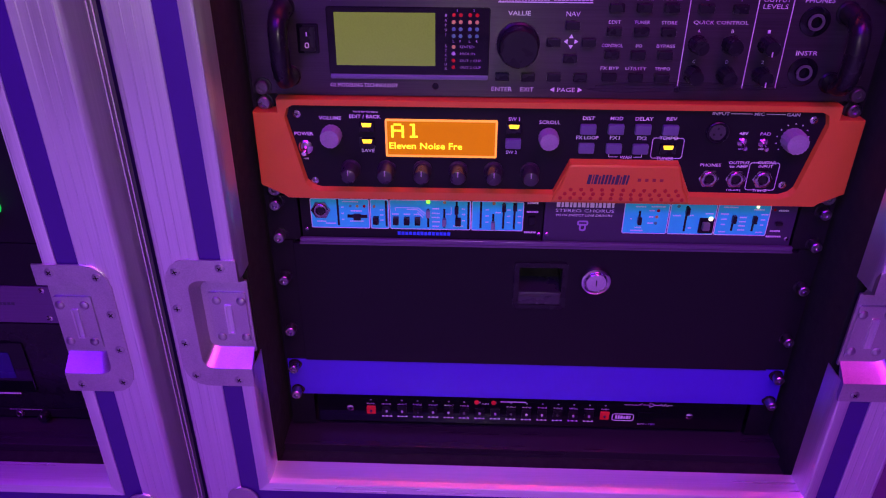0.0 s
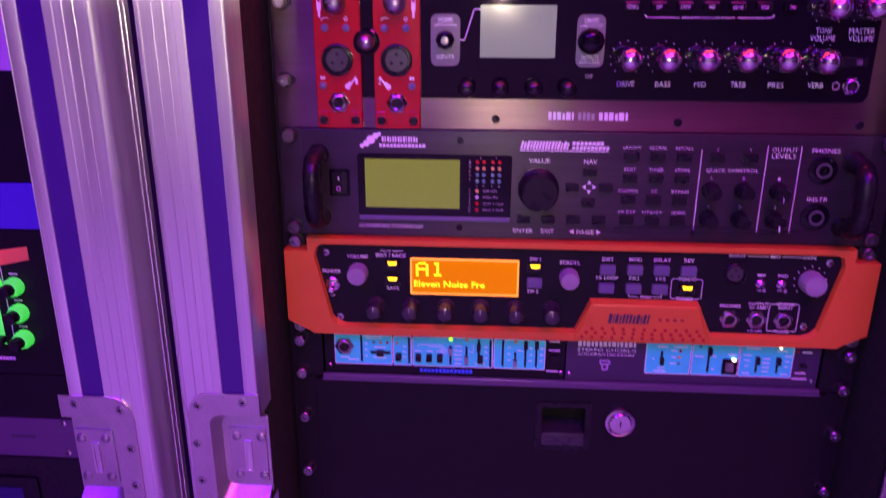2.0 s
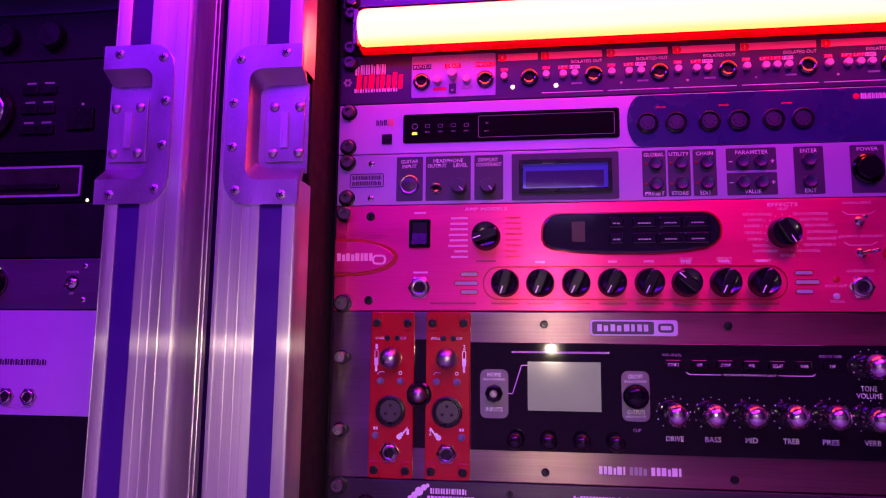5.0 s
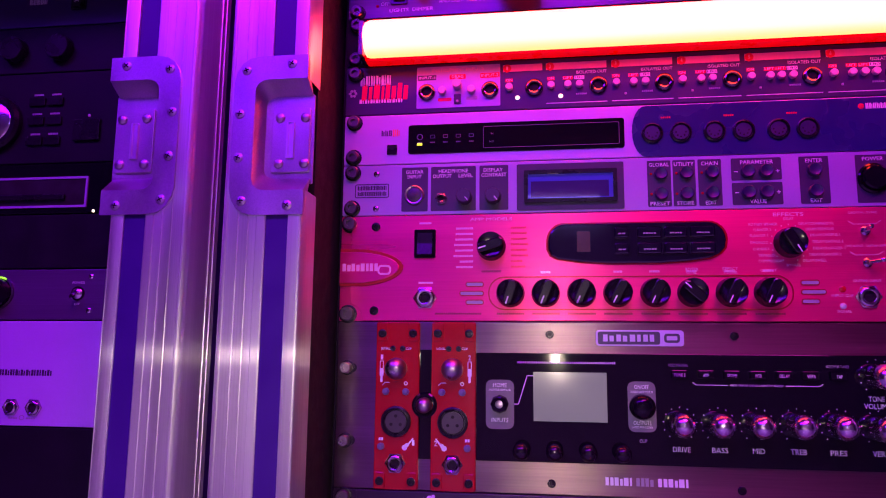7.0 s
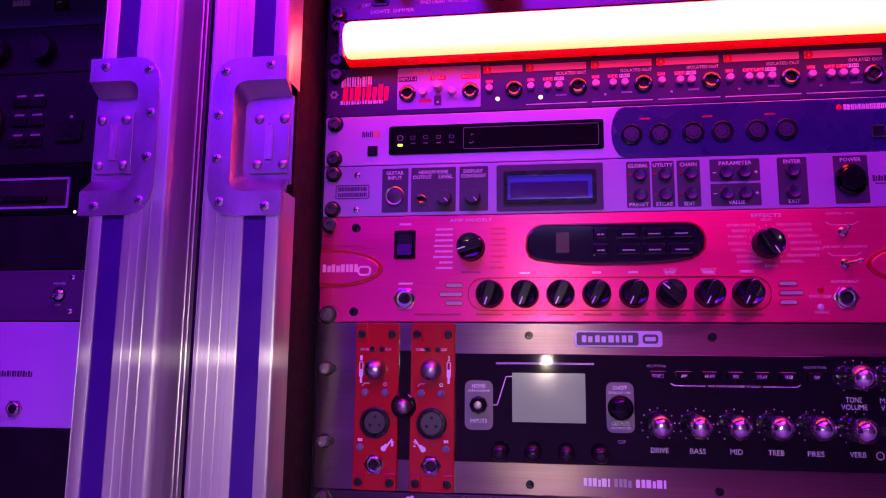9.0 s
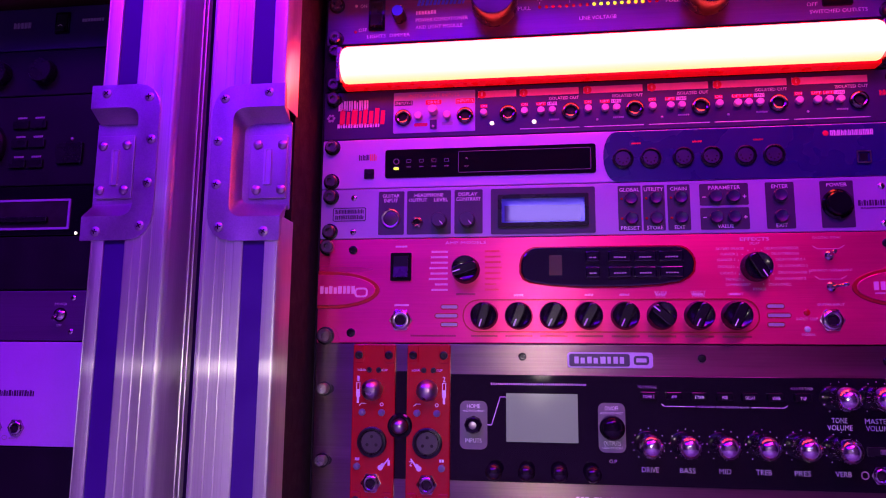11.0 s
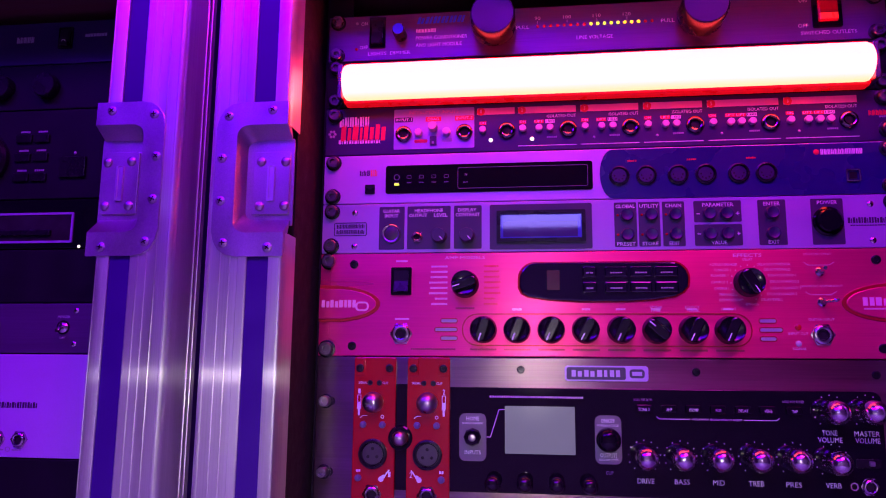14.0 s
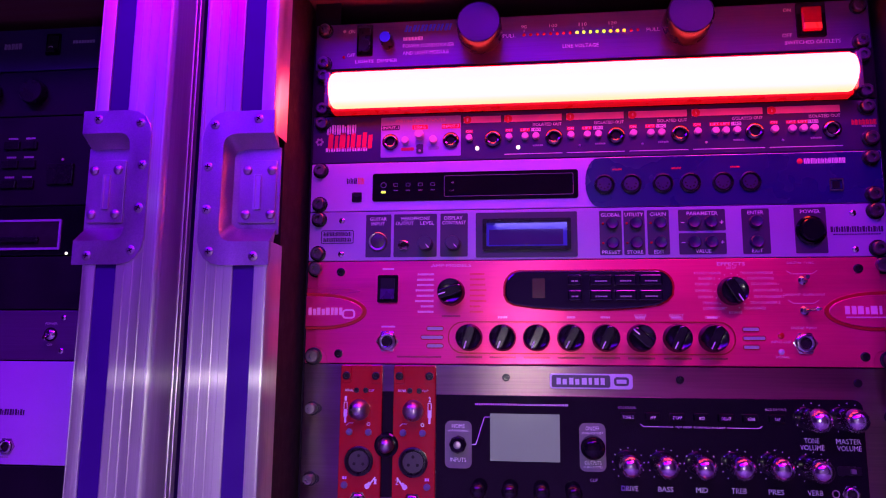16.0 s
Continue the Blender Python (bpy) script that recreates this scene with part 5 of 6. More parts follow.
def effects_processor():
    zl, zh = u(13), u(11)
    t = rack_panel("effects_processor", zl, zh, BRUSHED_BLACK, "brushed black rack effects processor with handles and olive display", "rack unit", x0=-222, x1=222, o1=5.0)
    part("ear_plate", plate(-241.3, 241.3, zl + 0.4, zh - 0.4, 0, 2.6, 1.0, 0.5), BRUSHED_BLACK, t)
    bolts(t, (zl + 6.35, zh - 6.35), o=2.6)
    o = 5.0
    for s in (-1, 1):
        x = s * 209
        bm = bmesh.new()
        path = [(5, 722), (16, 722.5), (25, 724.5), (30, 730), (32, 738), (32, 758), (30, 766), (25, 771.5), (16, 773.5), (5, 774)]
        rows = []
        for i, (q, z) in enumerate(path):
            p, n = path[max(0, i - 1)], path[min(len(path) - 1, i + 1)]
            d = Vector((0, -(n[0] - p[0]), n[1] - p[1])).normalized()
            side = Vector((1, 0, 0))
            upv = d.cross(side)
            c = Vector((x, -q, z))
            rows.append([bm.verts.new((c + side * 7.4 * math.cos(a) + upv * 7.4 * math.sin(a)) / 1000) for a in (2 * math.pi * j / 14 for j in range(14))])
        for a, b in zip(rows, rows[1:]):
            for j in range(14):
                bm.faces.new((a[j], a[(j + 1) % 14], b[(j + 1) % 14], b[j])).smooth = True
        bmesh.ops.recalc_face_normals(bm, faces=bm.faces[:])
        h = part("handle", bm, SOFT, t, "black bow handle")
        for z in (722, 774):
            turned("handle_foot", ("hfoot",), [(8.4, 0), (8.4, 2), (7, 3.4), (0, 3.4)], SOFT, h, x, z, o, 20)
    rocker(t, -201, -184.4, 739.5, 762, o)
    lettering(t, "I", -193.6, -192.6, 754.6, 3.2, WHITE_INK, o + 3.2), part("off_mark", ring(-194.8, -191.4, 744.4, 748.6, 0.6, o + 4.4, o + 5.0, 1.7), WHITE_INK, t)
    f = part("display_frame", plate(-177.6, -53.6, 723.4, 775, o, o + 1.6, 2.0, 0.5), GLOSS, t, "black glossy display frame")
    part("display", box(-171.6, -95, 731, 771, o + 1.6, o + 1.9), LCD_OLIVE, f, "olive green lit display")
    part("frame_foot", plate(-177, -54, 720.4, 724.0, o, o + 3.0, 1.5, 0.8), VIOLET_PLASTIC, f)
    q = o + 1.6
    for z, m in ((769.6, LED_RED_OFF), (764.4, LED_Y_OFF), (759.2, LED_G_OFF), (754.1, LED_G_OFF)):
        for x in (-81, -75.8, -68.8, -63.4):
            lamp_dot(f, x, z, 1.5, m, q)
    for z, m, s, w in ((746, LED_Y_OFF, "EDITED", 11), (740.8, LED_CLEAR, "MIDI IN", 11.5), (735.4, LED_RED_OFF, "OUT 1 CLIP", 16.5), (730.2, LED_RED_OFF, "OUT 2 CLIP", 16.5)):
        lamp_dot(f, -81, z, 1.5, m, q)
        lettering(f, s, -76, -76 + w, z, 1.9, GREY_INK, q)
    for i, c in enumerate("INPUT"):
        lettering(f, c, -87.6, -86.2, 769.4 - 3.6 * i, 1.9, GREY_INK, q)
    for i, c in enumerate("STATUS"):
        lettering(f, c, -87.8, -86.0, 746.6 - 3.5 * i, 1.9, GREY_INK, q)
    for x, c in ((-81, "L"), (-75.8, "R"), (-68.8, "L"), (-63.4, "R")):
        lettering(f, c, x - 0.7, x + 0.7, 750.2, 1.8, GREY_INK, q)
    lettering(f, "1", -78.8, -78.2, 773, 1.8, GREY_INK, q), lettering(f, "2", -66.6, -65.4, 773, 1.8, GREY_INK, q)
    for x, z in ((-95, 786.4), (-95, 714.6), (93.5, 714.6)):
        hole_screw(t, x, z, 2.6, o)
    lettering(t, "G2 MODELING TECHNOLOGY", -178, -124.6, 714.8, 3.0, WHITE_INK, o)
    for x, z, r in ((-173.6, 781, 1.8), (-170, 783, 2.6), (-166.4, 786, 3.4), (-162.6, 789, 2.4), (-159.6, 790.6, 1.6)):
        turned("maker_symbol", ("mks", r), [(r, 0), (0, 0.3)], WHITE_INK, t, x, z, o, 16)
    badge(t, -158, -128.5, 786.6, 4.2, 7, WHITE_INK, o), badge(t, -160, -122.5, 781.6, 2.6, 13, WHITE_INK, o)
    badge(t, -48, -10, 783.6, 6.4, 8, WHITE_INK, o, slant=0.25, gap=0.16, label="white product mark")
    badge(t, -7.5, 17.5, 785.4, 2.6, 8, WHITE_INK, o, slant=0.2), badge(t, -7.5, 22, 781.8, 2.6, 10, WHITE_INK, o, slant=0.2)
    line(t, -48, 779.2, 22, 779.2, 0.7, WHITE_INK, o)
    lettering(t, "VALUE", -40.4, -23.6, 771.2, 3.4, WHITE_INK, o)
    k = turned("value_knob", ("valk",), [(16.4, 0), (16.4, 3.0), (15.0, 4.0), (14.6, 17), (13.6, 18.4), (0, 18.4)], SOFT, t, -32, 748.6, o, 40, "large black value knob")
    for s, x0, x1 in (("ENTER", -50.8, -34.8), ("EXIT", -28.2, -17.8), ("PAGE", 0.6, 14.5)):
        lettering(t, s, x0, x1, 713, 3.4, WHITE_INK, o)
    for x, d in ((-3.4, -1), (18.4, 1)):
        part("arrow_mark", add_prism(bmesh.new(), [(x - 1.8 * d, 715), (x - 1.8 * d, 711), (x + 1.8 * d, 713)], o, o + 0.25), WHITE_INK, t)
    for x in (-43, -23, -3, 17.4):
        button(t, x, 723.4, 10.6, 6.2, 4.2, SOFT, o)
    lettering(t, "NAV", 3, 13.4, 771, 3.4, WHITE_INK, o)
    for x, z in ((8.2, 763), (8.2, 738), (-5.2, 750.4), (21.4, 750.4)):
        button(t, x, z, 10.6, 6.2, 4.2, SOFT, o)
    for a in (0, 90, 180, 270):
        c, s = math.cos(radians(a)), math.sin(radians(a))
        part("arrow_mark", add_prism(bmesh.new(), [(8.2 + c * x - s * z, 750.5 + s * x + c * z) for x, z in ((2.6, -1.8), (5.6, 0), (2.6, 1.8))], o, o + 0.25), WHITE_INK, t)
    rows_ = (("LAYOUT", "GLOBAL", "RECALL"), ("EDIT", "TUNER", "STORE"), ("CONTROL", "I/O", "BYPASS"), ("FX BYP", "UTILITY", "TEMPO"))
    for j, names in enumerate(rows_):
        for i, s in enumerate(names):
            x, z = 39.6 + 20.2 * i, 776.2 - 17.4 * j
            button(t, x, z, 11, 6.2, 4.2, SOFT, o)
            w = 1.15 * len(s) if len(s) > 3 else 2.4
            lettering(t, s, x - w, x + w, z + 6.6, 2.5, WHITE_INK, o)
    for x, z0, z1 in ((93.4, 716, 782), (143.2, 716, 785.5), (168.6, 716.6, 785.5)):
        line(t, x, z0, x, z1, 0.6, WHITE_INK, o)
    for x, s in ((105.4, "X"), (130.4, "Y")):
        button(t, x, 776, 11, 6.2, 4.2, SOFT, o)
        lettering(t, s, x - 1, x + 1, 782.4, 2.4, WHITE_INK, o)
    lettering(t, "QUICK CONTROL", 98, 138.4, 765.6, 3.1, WHITE_INK, o), lettering(t, "OUTPUT", 146.4, 166, 782.6, 3.3, WHITE_INK, o), lettering(t, "LEVELS", 146.8, 165, 777.8, 3.3, WHITE_INK, o)
    for x, z, s in ((103, 750, "A"), (128, 750, "B"), (103, 727, "C"), (128, 727, "D"), (155, 750, "1"), (155, 727, "2")):
        knob(t, x, z, 6.2, 15, SOFT, 180 if x > 150 else 0, WHITE_INK if x > 150 else None, "small_knob", o, fluted=2, skirt=1.12)
        lettering(t, s, x - 1, x + 1, z + 9.6, 2.5, WHITE_INK, o)
    lettering(t, "PHONES", 176.6, 198, 782.4, 3.3, WHITE_INK, o), lettering(t, "INSTR", 178.6, 194.6, 743.8, 3.3, WHITE_INK, o)
    for z in (767.4, 729.6):
        j = turned("jack_socket", ("bigj",), [(11, 0), (11, 1.4), (9.6, 2.2), (6.4, 2.2), (6.2, 3.4), (4.0, 3.4), (3.8, 0.6), (0, 0.6)], GLOSS, t, 186.6, z, o, 28, "black ringed jack socket")
        turned("jack_collar", ("bigjc",), [(6.2, 3.4), (6.0, 4.2), (4.2, 4.2), (4.0, 1)], PEWTER, j, 186.6, z, o, 24)


def orange_processor():
    t = thing("orange_processor", 0, 0, u(15), "orange-framed rack guitar processor with a lit orange display", "rack unit", "gear in the racks")
    part("chassis", box(-217, 217, u(15) + 1.2, u(13) - 1.2, -240, 0), BLACK, t)
    pairs = (((-221, 705.4), (-208, 700.5)), ((221, 705.4), (206, 700.5)), ((221, 694.6), (211.5, 698)), ((241, 694.2), (213.5, 690)), ((241, 631), (201, 633)), ((222, 621.5), (197, 628.5)),
             ((219, 619), (190, 626)), ((119, 619), (116, 626.5)), ((108, 619), (103, 654.4)), ((10, 619), (15, 654.4)), ((0, 619), (3, 626.5)), ((-219, 619), (-192, 626)), ((-222, 621.5), (-199, 628.5)),
             ((-241, 631), (-203, 633)), ((-241, 694.2), (-215.5, 690)), ((-221, 694.6), (-213, 698)))
    outer, inner = [p[0] for p in pairs], [p[1] for p in pairs]
    part("back_plate", add_prism(bmesh.new(), outer, 0, 9.0), ORANGE, t)
    bm = bmesh.new()
    soft = [(x * 0.997, (z - 662) * 0.985 + 662) for x, z in outer]
    deep = [(x * 0.994, z + (0.0 if z > 660 else 3.0)) for x, z in inner]
    rows = [[bm.verts.new(v3(x, o, z)) for x, z in ln] for ln, o in ((outer, 9.0), (outer, 13.0), (soft, 14.2), (inner, 14.2), (deep, 9.6))]
    for a, b in zip(rows, rows[1:]):
        for i in range(16):
            bm.faces.new((a[i], a[(i + 1) % 16], b[(i + 1) % 16], b[i]))
    bmesh.ops.recalc_face_normals(bm, faces=bm.faces[:])
    part("frame", bm, ORANGE, t, "burnt orange bezel")
    o = 10.0
    part("control_face", add_prism(bmesh.new(), [((x * 0.999), z) for x, z in inner], 9.0, o), BLACK, t, "black control face")
    for x, z in ((-206, 692), (-196, 634), (202.5, 693), (190.5, 637)):
        screw(t, x, z, 3.2, o)
    for x in (-232.6, 233.6):
        for z in (u(13) - 6.35, u(15) + 6.35):
            rack_bolt(t, x, z, 2.0, PEWTER)
    toggle(t, -201, 664, 6.0, (0.05, -0.15), o, 10)
    knob(t, -179, 675, 8.6, 12, RUBBER, 0, None, o=o, fluted=2)
    knob(t, -4, 675.4, 8.2, 12, RUBBER, 0, None, o=o, fluted=2)
    knob(t, 189.5, 677, 9.6, 13, RUBBER, 0, None, o=o, fluted=2)
    for a in range(-135, 136, 27):
        turned("dial_dot", ("dd3",), [(0.6, 0), (0, 0.3)], WHITE_INK, t, 189.5 + 12.6 * math.sin(radians(a)), 677 + 12.6 * math.cos(radians(a)), o, 6)
    for x, z, lit in ((-150, 682.6, 1), (-150, 668.8, 1), (-32, 683, 1), (-32, 670, 0), (27, 683, 0), (49, 683.4, 0), (70.3, 683.6, 0), (92, 683.4, 0), (27, 667, 0), (49, 667, 0), (70.3, 667, 0), (92, 667.4, 1)):
        b = button(t, x, z, 12.4, 8.2, 3.6, SOFT if lit else VIOLET_PLASTIC, o, r=1.0)
        if lit:
            part("button_lamp", add_prism(bmesh.new(), [(x - 4.2, z + 3.6), (x + 4.2, z + 3.6), (x + 3.2, z + 0.4), (x - 3.2, z + 0.4)], o + 3.6, o + 3.9), LED_Y, b, "lit amber button lamp")
    for s, x0, x1, z, h in (("POWER", -209.5, -194, 675.4, 3.0), ("VOLUME", -188.5, -170.5, 689, 3.0), ("EDIT / BACK", -164, -138.6, 690.6, 3.0), ("Hold for Options", -160.5, -141, 694.4, 2.0), ("SAVE", -155.3, -144.8, 661.6, 3.0),
                            ("SW 1", -36.5, -27.6, 690.2, 3.0), ("SW 2", -37.5, -28.4, 662, 3.0), ("SCROLL", -12, 4.6, 688, 3.0), ("DIST", 22.2, 31.6, 691.8, 3.0), ("MOD", 44, 54, 692, 3.0), ("DELAY", 63.6, 77.6, 692, 3.0),
                            ("REV", 88, 96.2, 692.2, 3.0), ("FX LOOP", 18.4, 36.2, 675.6, 3.0), ("FX1", 45.2, 53, 675.8, 3.0), ("FX2", 66.8, 74.6, 675.8, 3.0), ("TEMPO", 84.6, 99.4, 676.2, 3.0), ("TUNER", 84.4, 98.6, 658.6, 3.0),
                            ("WAH", 55, 64.6, 659.2, 2.8), ("INPUT", 123, 136.4, 697.2, 2.6), ("MIC", 155.6, 163.4, 697.2, 2.6), ("GAIN", 180.6, 191, 697, 2.6), ("48V", 147, 154, 681, 2.6), ("PAD", 163.6, 171.8, 681, 2.6),
                            ("PHONES", 121, 137.6, 653.6, 2.7), ("OUTPUT", 143.6, 160.4, 656, 2.6), ("to AMP", 144.6, 159.4, 652.8, 2.4), ("GUITAR", 166.6, 181.4, 656.4, 2.6), ("INPUT", 168, 179.6, 653, 2.4), ("1(Left)", 146, 157.6, 631.6, 2.2),
                            ("True-Z", 167, 179, 631.8, 2.2), ("OFF", -203.6, -199.4, 653.6, 1.6), ("OFF", 148.4, 152.4, 668, 1.6), ("OFF", 164.6, 168.6, 668, 1.6)):
        lettering(t, s, x0, x1, z, h, WHITE_INK, o, bold=0.015)
    for x0, x1 in ((137.6, 154.2), (165, 179.6)):
        line(t, x0, 697.2, x1, 697.2, 0.5, WHITE_INK, o)
    for x0, x1, z0, z1 in ((79.4, 105, 658.6, 676.4), (160.6, 185, 631.8, 656.4)):
        part("printed_frame", ring(x0, x1, z0, z1, 0.5, o, o + 0.2, 2.5), WHITE_INK, t)
    line(t, 46, 661.6, 46, 659.4, 0.5, WHITE_INK, o), line(t, 46, 659.4, 53.6, 659.4, 0.5, WHITE_INK, o), line(t, 66, 659.4, 72.6, 659.4, 0.5, WHITE_INK, o), line(t, 72.6, 659.4, 72.6, 661.6, 0.5, WHITE_INK, o)
    d = part("display_frame", ring(-135.4, -45, 657, 689, 1.6, o, o + 1.4, 1.2), LCD_RIM, t, "glowing display edge")
    part("display", box(-134, -46.6, 658.4, 687.6, o, o + 0.6), LCD_ORANGE, t, "orange backlit display")
    for x0, rows_ in ((-130.6, (".###.", "#...#", "#...#", "#####", "#...#", "#...#", "#...#")), (-117.6, (".##..", "..#..", "..#..", "..#..", "..#..", "..#..", ".###."))):
        bm = bmesh.new()
        for j, row in enumerate(rows_):
            for i, c in enumerate(row):
                if c == "#":
                    add_box(bm, x0 + 2.1 * i, x0 + 2.1 * i + 2.0, 683.6 - 1.7 * j, 685.2 - 1.7 * j, o + 0.6, o + 0.85)
        part("character", bm, LCD_YELLOW, d, "yellow display character")
    lettering(d, "Eleven Noise Fre", -132.4, -73, 666.4, 5.6, LCD_YELLOW, o + 0.6, bold=0.015, label="yellow display characters")
    for x in (-165, -135.2, -105.6, -76.2, -47, -17.2):
        k = turned("control_knob", ("ctlk",), [(8.0, 0), (8.2, 1.5), (7.0, 3), (6.6, 15), (5.8, 17.5), (3.0, 18.6), (0, 18.8)], PULL, t, x, 645.4, o, 24, "black control knob")
        part("pointer", box(x - 0.4, x + 0.4, 647, 651, o + 17, o + 18.9), GREY_INK, k)
    xlr(t, 129.4, 682, 9.0, o)
    toggle(t, 150.4, 674, 4.0, (0.0, -0.25), o), toggle(t, 167, 673.6, 4.0, (0.0, -0.25), o)
    for x in (129.6, 151.4, 173.2):
        jack(t, x, 642, 7.2, o=o)
    # plinth with the product mark and two rows of dimples
    p = part("plinth", add_prism(bmesh.new(), [(2, 621), (116, 621), (114, 628), (110, 634), (104.5, 653), (102, 655), (16, 655), (13.5, 653), (8, 634), (4, 628)], 9.5, 16.5, 2.4), ORANGE, t, "raised orange plinth")
    badge(p, 29, 63, 642, 8.4, 6, DARK_INK, 16.5, slant=0.15, gap=0.14, label="black product mark")
    badge(p, 69, 93, 642, 2.6, 4, DARK_RED_INK, 16.5, gap=0.55)
    for j, (z, n, x0) in enumerate(((632.5, 11, 17), (628.6, 13, 12.5), (624.6, 13, 9))):
        for i in range(n):
            turned("dimple", ("dimple",), [(1.7, 0), (1.5, 0.35), (1.2, 0.1), (0, 0.05)], RED_EDGE, p, x0 + i * (86.0, 93, 100)[j] / (n - 1), z, 16.5, 10)


def half_rack_units():
    shelf = thing("rack_shelf", 0, 0, u(16), "black steel rack shelf under the two half units", "shelf")
    part("tray", box(-214, 214, u(16) + 0.6, u(16) + 2.4, -230, 6), BLACK, shelf)
    part("tray_lip", plate(-215, 215, u(16) + 0.4, u(16) + 4.6, 4, 7, 1.5, 0.8), PURPLE_GREY, shelf)
    for s in (-1, 1):
        a, b = sorted((s * 215, s * 241.3))
        part("ear", plate(a, b, u(16) + 0.4, u(15) - 0.4, 0, 2.4, 1.5, 0.4), BLACK, shelf)
        for z in (u(15) - 6.35, u(16) + 6.35):
            rack_bolt(shelf, s * 232.6, z, 2.4, PEWTER, r=4.8, h=10)
    z0, z1 = u(16) + 2.6, u(15) - 1.5
    zb, zt = 585.6, 614.0
    t = thing("sustain_unit", -107, 0, z0, "black half-rack guitar sustain unit with sky-blue panels", "rack unit", "half-rack units")
    part("faceplate", plate(-213, -2.2, z0, z1, 0, 3, 1.5, 0.5), BLACK, t)
    part("chassis", box(-212, -3, z0 + 0.5, z1 - 0.5, -200, 0), BLACK, t)
    for x0, x1 in ((-204, -152.6), (-152, -135.6), (-135, -64.6), (-64, -19.2)):
        p = part("printed_field", plate(x0, x1, zb, zt, FACE, FACE + 0.25, 1.6), SKY_BLUE, t, "sky-blue printed field")
        part("field_edge", ring(x0, x1, zb, zt, 0.6, FACE + 0.25, FACE + 0.45, 1.6), WHITE_INK, p)
    o = FACE + 0.25
    jack(t, -195, 603, 7.4, o=o)

    def slider(x, za, zc, pos, dark=True):
        s = part("slider_slot", box(x - 0.9, x + 0.9, za, zc, o, o + 0.3), HOLE, t)
        if pos is not None:
            part("slider_cap", box(x - 1.7, x + 1.7, pos - 3.4, pos + 3.4, o + 0.3, o + 4.5, 0.6), SOFT if dark else PEWTER, s)
    for x, za, zc, pos, dk in ((-180, 588.4, 613.6, None, 1), (-138, 588, 613, None, 1), (-101.6, 588, 606, 602, 0), (-87.6, 588, 606, 594, 0), (-77, 598, 613, 606, 1), (-66.8, 586.6, 613, None, 1),
                              (-56, 588, 613.6, None, 1), (-45.2, 587, 602, 592, 0), (-36.4, 588, 613, 609, 1), (-27, 588, 613, 610, 1)):
        slider(x, za, zc, pos, dk)
    part("slide_slot", box(-172, -154.6, 596, 599, o, o + 0.4), HOLE, t)
    part("slide_cap", box(-166.4, -160, 595, 600.4, o + 0.4, o + 4, 0.6), SOFT, t)
    for x in (-147, -129.6, -120.2, -110.8, -75.6):
        button(t, x, 594.6, 5.0, 6.6, 4.6, SOFT, o)
    for x, m in ((-169, LED_G_OFF), (-163, LED_Y_OFF), (-157, LED_RED_OFF), (-148.4, LED_Y_OFF)):
        lamp_dot(t, x, 607.2, 1.3, m, o)
    lamp_dot(t, -101.4, 612.4, 1.7, LED_G, o), lamp_dot(t, -87.4, 612.2, 1.4, LED_Y_OFF, o), lamp_dot(t, -45, 612, 1.5, LED_Y_OFF, o)
    for x, z, xx, zz in ((-130, 603.6, -130, 606.4), (-130, 606.4, -110, 606.4), (-110, 606.4, -104, 601), (-120, 604.8, -111, 604.8), (-111, 604.8, -105, 599.4), (-86, 601, -81.6, 601), (-81.6, 601, -81.6, 608), (-111, 602.6, -106, 597)):
        line(t, x, z, xx, zz, 0.5, WHITE_INK, o)
    for i, (x, z, w) in enumerate(((-169, 611.4, 14), (-164, 602.6, 10), (-164, 592.6, 12), (-187, 590, 9), (-130, 600.2, 6), (-120, 600.2, 6), (-111, 600.2, 6), (-95, 606, 6), (-95, 601.6, 7), (-95, 597.6, 7), (-95, 593.4, 7), (-95, 589, 6),
                              (-71, 606, 3), (-71, 601, 3), (-71, 595, 3), (-41, 603.4, 5), (-32, 606, 3), (-32, 600, 3), (-32, 594, 3), (-22.6, 606, 3), (-22.6, 600, 3), (-22.6, 594, 3), (-50.6, 606, 3), (-50.6, 600, 3), (-50.6, 594, 3),
                              (-176, 606, 2.4), (-176, 600, 2.4), (-176, 594, 2.4), (-142, 604, 3), (-142, 599, 3), (-142, 594, 3), (-75.6, 589.6, 9), (-195, 592, 8))):
        badge(t, x - w / 2, x + w / 2, z, 1.1, max(2, int(w / 1.4)), WHITE_INK, o, seed=i)
    badge(t, -129, -82, 581.4, 3.2, 14, BLUE_INK, label="blue product mark")
    badge(t, -16.6, -7, 613, 1.6, 6, WHITE_INK), badge(t, -16.6, -6.6, 604.6, 1.6, 5, WHITE_INK), badge(t, -18, -7.6, 584.6, 1.6, 7, WHITE_INK)
    button(t, -12, 596.6, 6, 8, 2.4, GLOSS)
    screw(t, -208.6, 584, 1.8), screw(t, -5, 583, 1.8)
    t = thing("chorus_unit", 105, 0, z0, "black half-rack stereo chorus unit with sky-blue panels", "rack unit", "half-rack units")
    part("faceplate", plate(-1.2, 212.5, z0, z1, 0, 3, 1.5, 0.5), DARK_VIOLET, t)
    part("chassis", box(0, 212, z0 + 0.5, z1 - 0.5, -200, 0), BLACK, t)
    badge(t, 8, 58, 612.6, 5.6, 7, WHITE_INK, gap=0.14, label="white maker's mark")
    lettering(t, "STEREO CHORUS", 8, 58, 606.6, 3.0)
    lettering(t, "WITH DIRECT LINE DRIVERS", 8, 56.5, 602.2, 2.2, shear=0.25)
